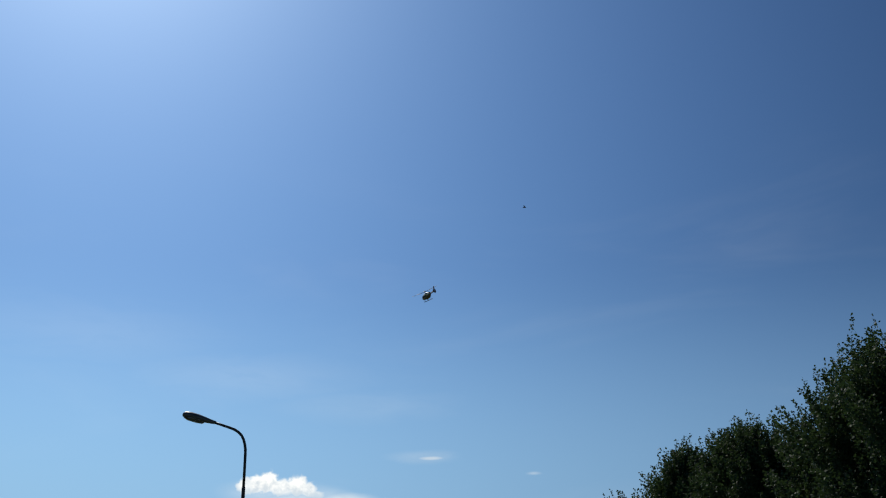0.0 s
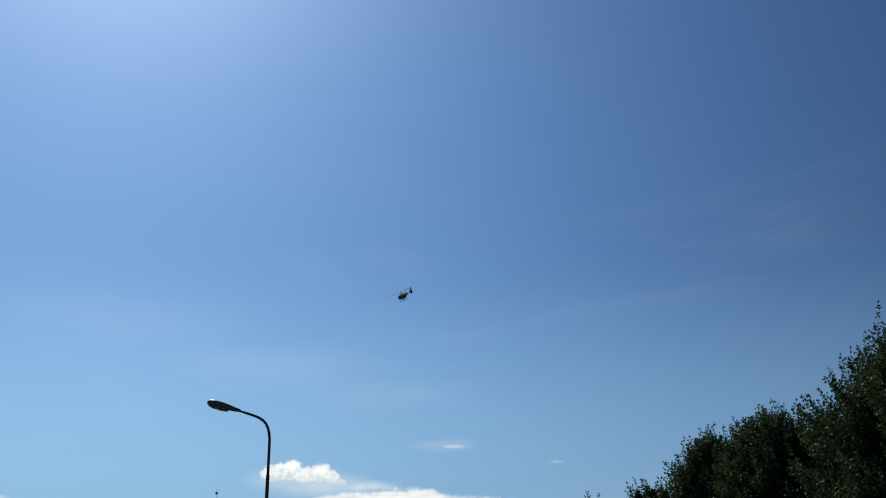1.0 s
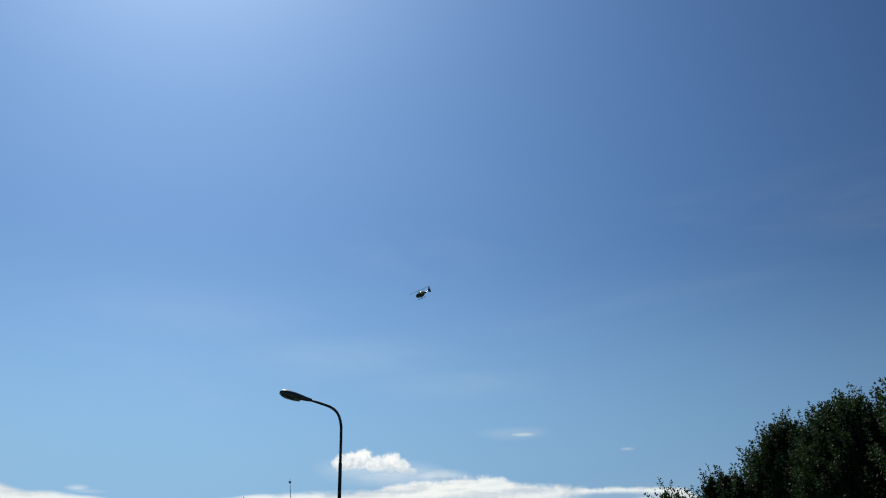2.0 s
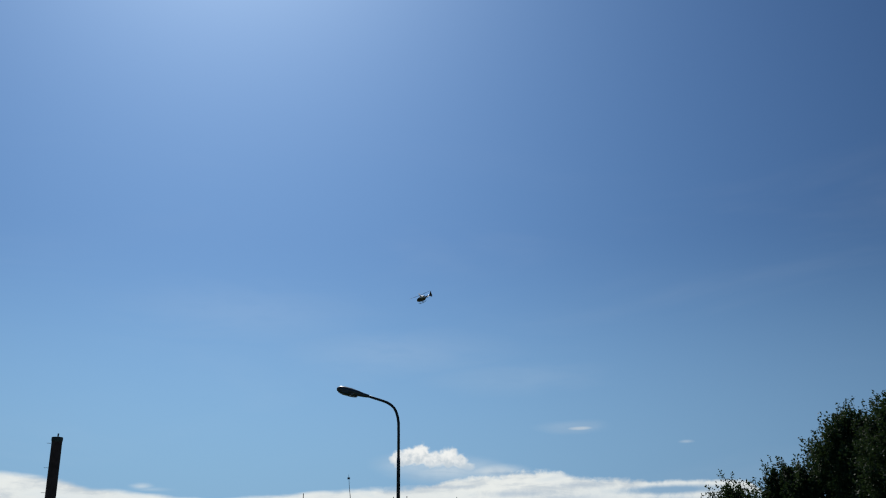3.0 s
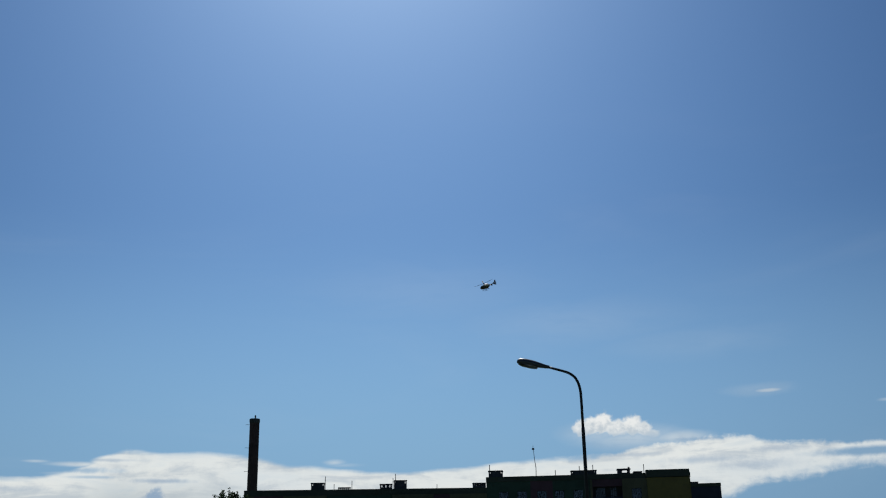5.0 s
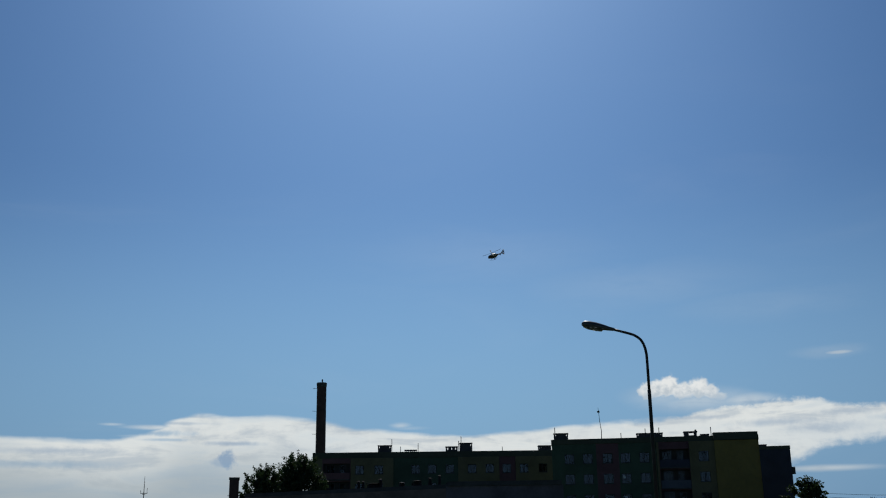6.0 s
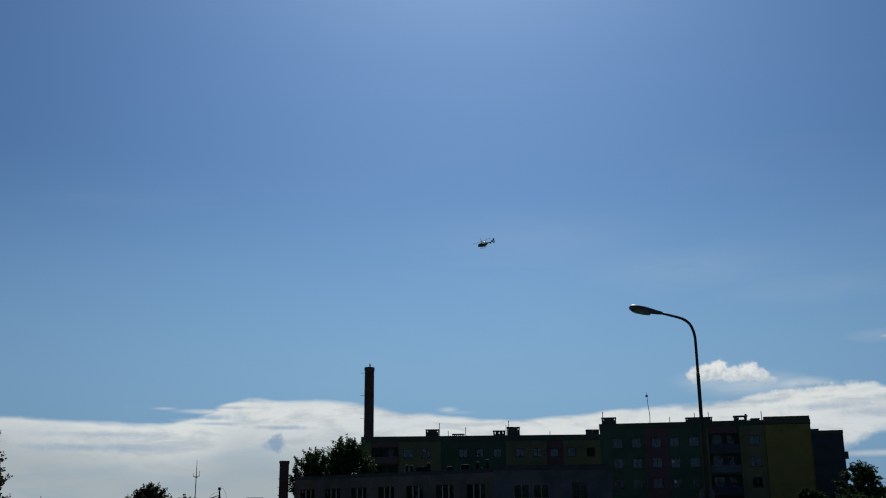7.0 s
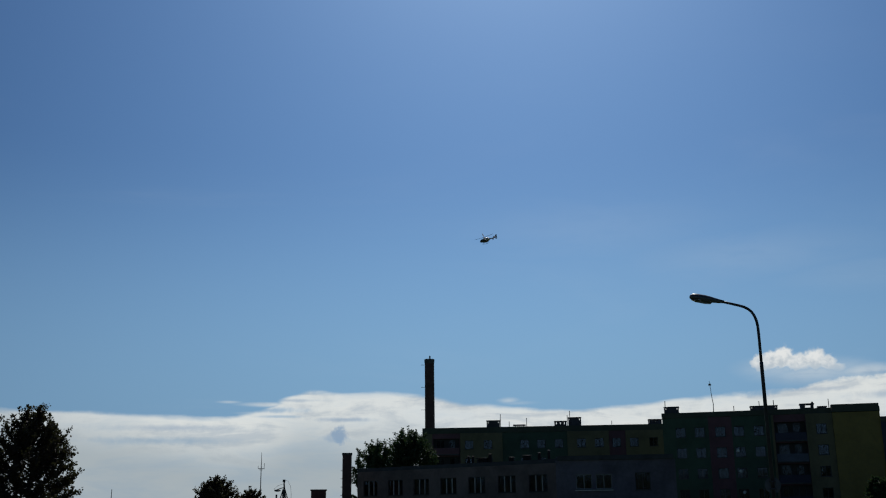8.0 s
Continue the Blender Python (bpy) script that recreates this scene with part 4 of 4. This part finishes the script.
    part("cross_arm", boxes((-0.4, 0.4, -0.03, 0.03, z - 2.05, z - 1.98), (-0.4, -0.35, -0.03, 0.03, z - 1.975, z - 1.65), (0.35, 0.4, -0.03, 0.03, z - 1.975, z - 1.35), (-0.2, 0.2, -0.04, 0.04, z - 2.2, z - 2.14)), POLE, ob)
    ob = thing("aerial_mast", "short thin dark pole among the trees", "aerial", Matrix.Translation(bearing(17.92, 130)))
    part("mast", tube(bmesh.new(), [(0, 0, -0.1), (0, 0, 2), (0, 0, 1.65 + 130 * math.tan(radians(1.25)))], [0.06, 0.06, 0.04], 6), POLE, ob)


    ob = thing("utility_pole", "slim wooden pole carrying an overhead cable", "utility pole", Matrix.Translation(bearing(-37.0, 165)))
    part("post", tube(bmesh.new(), [(0, 0, -0.2), (0, 0, 7.2)], [0.14, 0.1], 8), BARK, ob)
    a, b = bearing(-25.2, 166.4, 7.3), bearing(-37.0, 165, 7.0)
    for dz in (0.0, 0.55):
        pts = [a.lerp(b, f) + Vector((0, 0, -dz - 0.9 * 4 * f * (1 - f))) - bearing(-37.0, 165) for f in (k / 12 for k in range(13))]
        part("cable", tube(bmesh.new(), pts, [0.025] * 13, 5), POLE, ob, "thin dark overhead cable")


make_small()

# ---- helicopter ----


def ellipse(x, w, h, zc, k=16, flat=1.0):
    return [Vector((x, w * math.cos(a), zc + h * math.sin(a) * (flat if math.sin(a) < 0 else 1))) for a in (i * 2 * math.pi / k for i in range(k))]


def make_helicopter():
    """Nose towards +x; its origin at the middle of the cabin."""
    ob = thing("helicopter", "small dark helicopter with pale engine cowling, flying", "helicopter", Matrix())
    rings = [ellipse(*r) for r in ((3.05, 0.12, 0.12, -0.4), (2.8, 0.45, 0.4, -0.36), (2.2, 0.75, 0.75, -0.2), (1.3, 0.88, 1.0, -0.02), (0.0, 0.9, 1.06, 0.02), (-1.2, 0.88, 1.02, 0.05), (-2.1, 0.72, 0.8, 0.2), (-2.8, 0.42, 0.46, 0.42), (-3.2, 0.28, 0.3, 0.5))]
    fus = part("fuselage", loft(bmesh.new(), rings), AMBER, ob, "dark rounded cabin", smooth=True)
    rings = [ellipse(*r) for r in ((2.9, 0.33, 0.3, -0.2), (2.55, 0.62, 0.58, -0.02), (2.0, 0.82, 0.76, 0.1), (1.4, 0.885, 0.8, 0.24))]
    part("windscreen", loft(bmesh.new(), rings), CANOPY, fus, "dark glossy windscreen", smooth=True)
    for s in (-1, 1):
        for x0, x1 in ((0.2, 1.1), (-0.9, 0.05)):
            part("side_window", boxes((x0, x1, s * 0.84 if s > 0 else -0.915, 0.915 if s > 0 else -0.84, 0.12, 0.58)), CANOPY, fus)
    rings = [ellipse(*r) for r in ((1.0, 0.2, 0.1, 0.95), (0.6, 0.5, 0.36, 1.02), (0.0, 0.76, 0.5, 1.04), (-0.9, 0.9, 0.55, 0.95), (-1.7, 0.88, 0.56, 0.8), (-2.4, 0.6, 0.46, 0.64), (-2.9, 0.3, 0.3, 0.56))]
    part("engine_cowling", loft(bmesh.new(), rings), PALE, ob, "pale grey engine cowling", smooth=True)
    for s in (-1, 1):
        part("exhaust", tube(bmesh.new(), [(-1.3, s * 0.42, 1.15), (-1.75, s * 0.5, 1.25), (-1.95, s * 0.55, 1.3)], [0.17, 0.17, 0.18], 10), ZINC, ob)
    rings = [ellipse(*r) for r in ((-2.5, 0.36, 0.38, 0.46), (-3.6, 0.26, 0.28, 0.62), (-4.8, 0.22, 0.25, 0.76), (-6.0, 0.2, 0.24, 0.9))]
    part("tail_boom", loft(bmesh.new(), rings), AMBER, ob, "slim dark tail boom", smooth=True)
    bm = bmesh.new()
    ring = [(-6.45 + 0.72 * math.cos(a), 0.95 + 0.72 * math.sin(a)) for a in (k * math.pi / 12 for k in range(24))]
    hole = [(-6.45 + 0.5 * math.cos(a), 0.95 + 0.5 * math.sin(a)) for a in (k * math.pi / 12 for k in range(24))]
    vs = {s: ([bm.verts.new((x, s * 0.16, z)) for x, z in ring], [bm.verts.new((x, s * 0.2, z)) for x, z in hole]) for s in (-1, 1)}
    for k in range(24):
        j = (k + 1) % 24
        for s in (-1, 1):
            o, i = vs[s]
            bm.faces.new((o[k], o[j], i[j], i[k]))
        bm.faces.new((vs[-1][0][k], vs[-1][0][j], vs[1][0][j], vs[1][0][k]))
        bm.faces.new((vs[-1][1][k], vs[-1][1][j], vs[1][1][j], vs[1][1][k]))
    part("tail_fan_duct", bm, CRIMSON, ob, "dark shrouded tail-fan ring")
    bm = tube(bmesh.new(), [(-6.45, -0.12, 0.95), (-6.45, 0.12, 0.95)], [0.12, 0.12], 10)
    for k in range(8):
        a = k * math.pi / 4
        d, e = Vector((math.cos(a), 0, math.sin(a))), Vector((-math.sin(a), 0.6, math.cos(a))) * 0.05
        c = Vector((-6.45, 0, 0.95))
        bm.faces.new([bm.verts.new(c + d * r + f * e) for r, f in ((0.1, -1), (0.49, -1), (0.49, 1), (0.1, 1))])
    part("tail_fan", bm, BLACK, ob)
    fin = [[Vector((x, y, z)) for x, y in ((lead, 0), ((lead + trail) / 2, t), (trail, 0), ((lead + trail) / 2, -t))] for z, lead, trail, t in ((1.4, -6.0, -7.15, 0.1), (2.0, -6.4, -7.25, 0.08), (2.65, -6.85, -7.45, 0.05))]
    part("fin", loft(bmesh.new(), fin), CRIMSON, ob, "swept dark tail fin")
    fin = [[Vector((x, y, z)) for x, y in ((lead, 0), ((lead + trail) / 2, t), (trail, 0), ((lead + trail) / 2, -t))] for z, lead, trail, t in ((0.5, -6.1, -7.0, 0.09), (0.0, -6.5, -7.0, 0.05))]
    part("lower_fin", loft(bmesh.new(), fin), CRIMSON, ob)
    part("stabiliser", boxes((-5.3, -4.85, -1.3, 1.3, 0.76, 0.82)), PALE, ob)
    for s in (-1, 1):
        part("end_plate", boxes((-5.5, -4.75, s * 1.3 - 0.03, s * 1.3 + 0.03, 0.35, 1.2)), CRIMSON, ob)
        part("skid", tube(bmesh.new(), [(1.75, s * 1.0, -1.4), (1.5, s * 1.0, -1.62), (-1.6, s * 1.0, -1.62)], [0.075, 0.085, 0.085], 8), BLACK, ob)
        for x in (1.0, -0.9):
            part("skid_strut", tube(bmesh.new(), [(x, s * 0.4, -0.75), (x, s * 0.8, -1.05), (x, s * 1.0, -1.6)], [0.07, 0.07, 0.07], 8), BLACK, ob)
    part("rotor_mast", tube(bmesh.new(), [(0, 0, 1.3), (0, 0, 1.95)], [0.14, 0.1], 10), BLACK, ob)
    hub = part("main_rotor", tube(bmesh.new(), [(0, 0, -0.12), (0, 0, 0.12), (0, 0, 0.2)], [0.28, 0.28, 0.12], 12), BLACK, ob, "four-bladed main rotor, turning")
    for k in range(4):
        a = math.pi / 2 * k
        d, e = Vector((math.cos(a), math.sin(a), 0)), Vector((-math.sin(a), math.cos(a), 0.08))
        sec = []
        for r, w, t, droop in ((0.25, 0.09, 0.08, 0.0), (0.9, 0.12, 0.08, 0.02), (1.4, 0.2, 0.08, 0.05), (3.4, 0.2, 0.075, 0.14), (5.1, 0.2, 0.06, 0.26)):
            c = d * r + Vector((0, 0, droop))
            sec.append([c + e * w, c + Vector((0, 0, t)), c - e * w, c - Vector((0, 0, t))])
        part("blade", loft(bmesh.new(), sec), BLACK, hub)
    return ob, hub


heli, rotor = make_helicopter()


# ---- insect ----


def make_insect():
    ob = thing("fly", "small dark fly darting past", "insect", Matrix())
    rings = [ellipse(*r) for r in ((0.007, 0.0012, 0.0012, 0), (0.0055, 0.002, 0.002, 0), (0.002, 0.0026, 0.0026, 0.0003), (-0.003, 0.0028, 0.0025, 0), (-0.007, 0.001, 0.001, -0.0005))]
    part("body", loft(bmesh.new(), rings), FEATHER, ob, smooth=True)
    for s in (-1, 1):
        sec = [[Vector((x0, s * y, z)), Vector(((x0 + x1) / 2, s * y, z + 0.0002)), Vector((x1, s * y, z)), Vector(((x0 + x1) / 2, s * y, z - 0.0002))] for y, x0, x1, z in ((0.001, 0.002, 0.0, 0.002), (0.005, 0.0015, -0.004, 0.0035), (0.009, -0.002, -0.006, 0.004))]
        part("wing", loft(bmesh.new(), sec), FEATHER, ob)
    return ob


fly = make_insect()

# ---- what moves ----
# bearing, elevation of the helicopter
FLIGHT = [(0, -28.02, 18.34), (0.5, -26.68, 18.04), (1, -25.26, 17.69), (1.5, -23.84, 17.41), (3, -19.24, 16.64), (3.5, -17.55, 16.37), (4, -16.01, 16.19), (4.5, -14.46, 16.08),
          (5, -12.72, 15.88), (5.2, -12.07, 15.92), (6.3, -8.49, 15.61), (6.5, -7.85, 15.62), (7, -6.14, 15.50), (7.5, -4.53, 15.29), (8, -2.87, 15.27)]


TRIM = ((0, 0.0, -0.1), (2.5, 0.1, -0.08), (3.5, 0.07, -0.03), (5, 0.08, -0.14), (8, 0.18, -0.15))


def flight_pose(t, az, el):
    ts, das, des = zip(*TRIM)
    az, el = az + float(np.interp(t, ts, das)), el + float(np.interp(t, ts, des))
    dist = 360 + 34 * t - 1.7 * t * t
    turn = 2 + 65 * t / 8
    bank = -30 - 10 * t / 8
    return Matrix.Translation(bearing(az, dist, 1.65 + dist * math.tan(radians(el)))) @ pose(0, 0, 0, 0, 0, 90 + turn) @ pose(0, 0, 0, 0, -4 + 6 * t / 8, 0) @ pose(0, 0, 0, bank, 0, 0)


def motions():
    walk(heli, [(t, flight_pose(t, az, el)) for t, az, el in FLIGHT])
    walk(rotor, [(k / FPS, pose(0, 0, 1.95, 0, 0, ROTOR_PHASE + 83.854 * k)) for k in range(8 * FPS + 1)])
    walk(fly, [(0, Matrix.Translation(Vector((0.140, 0.135, 0)) + bearing(-34.15, 3.8, 1.706 + 3.8 * math.tan(radians(23.22)))) @ pose(0, 0, 0, 0, 0, -20)),
               (0.1, Matrix.Translation(bearing(-62.0, 3.4, 3.4)) @ pose(0, 0, 0, 0, 0, -30)),
               (0.6, Matrix.Translation(bearing(-100.0, 9.0, 4.5)) @ pose(0, 0, 0, 0, 0, -60)),
               (8, Matrix.Translation(bearing(-150.0, 60.0, 6.0)) @ pose(0, 0, 0, 0, 0, -60))])


motions()
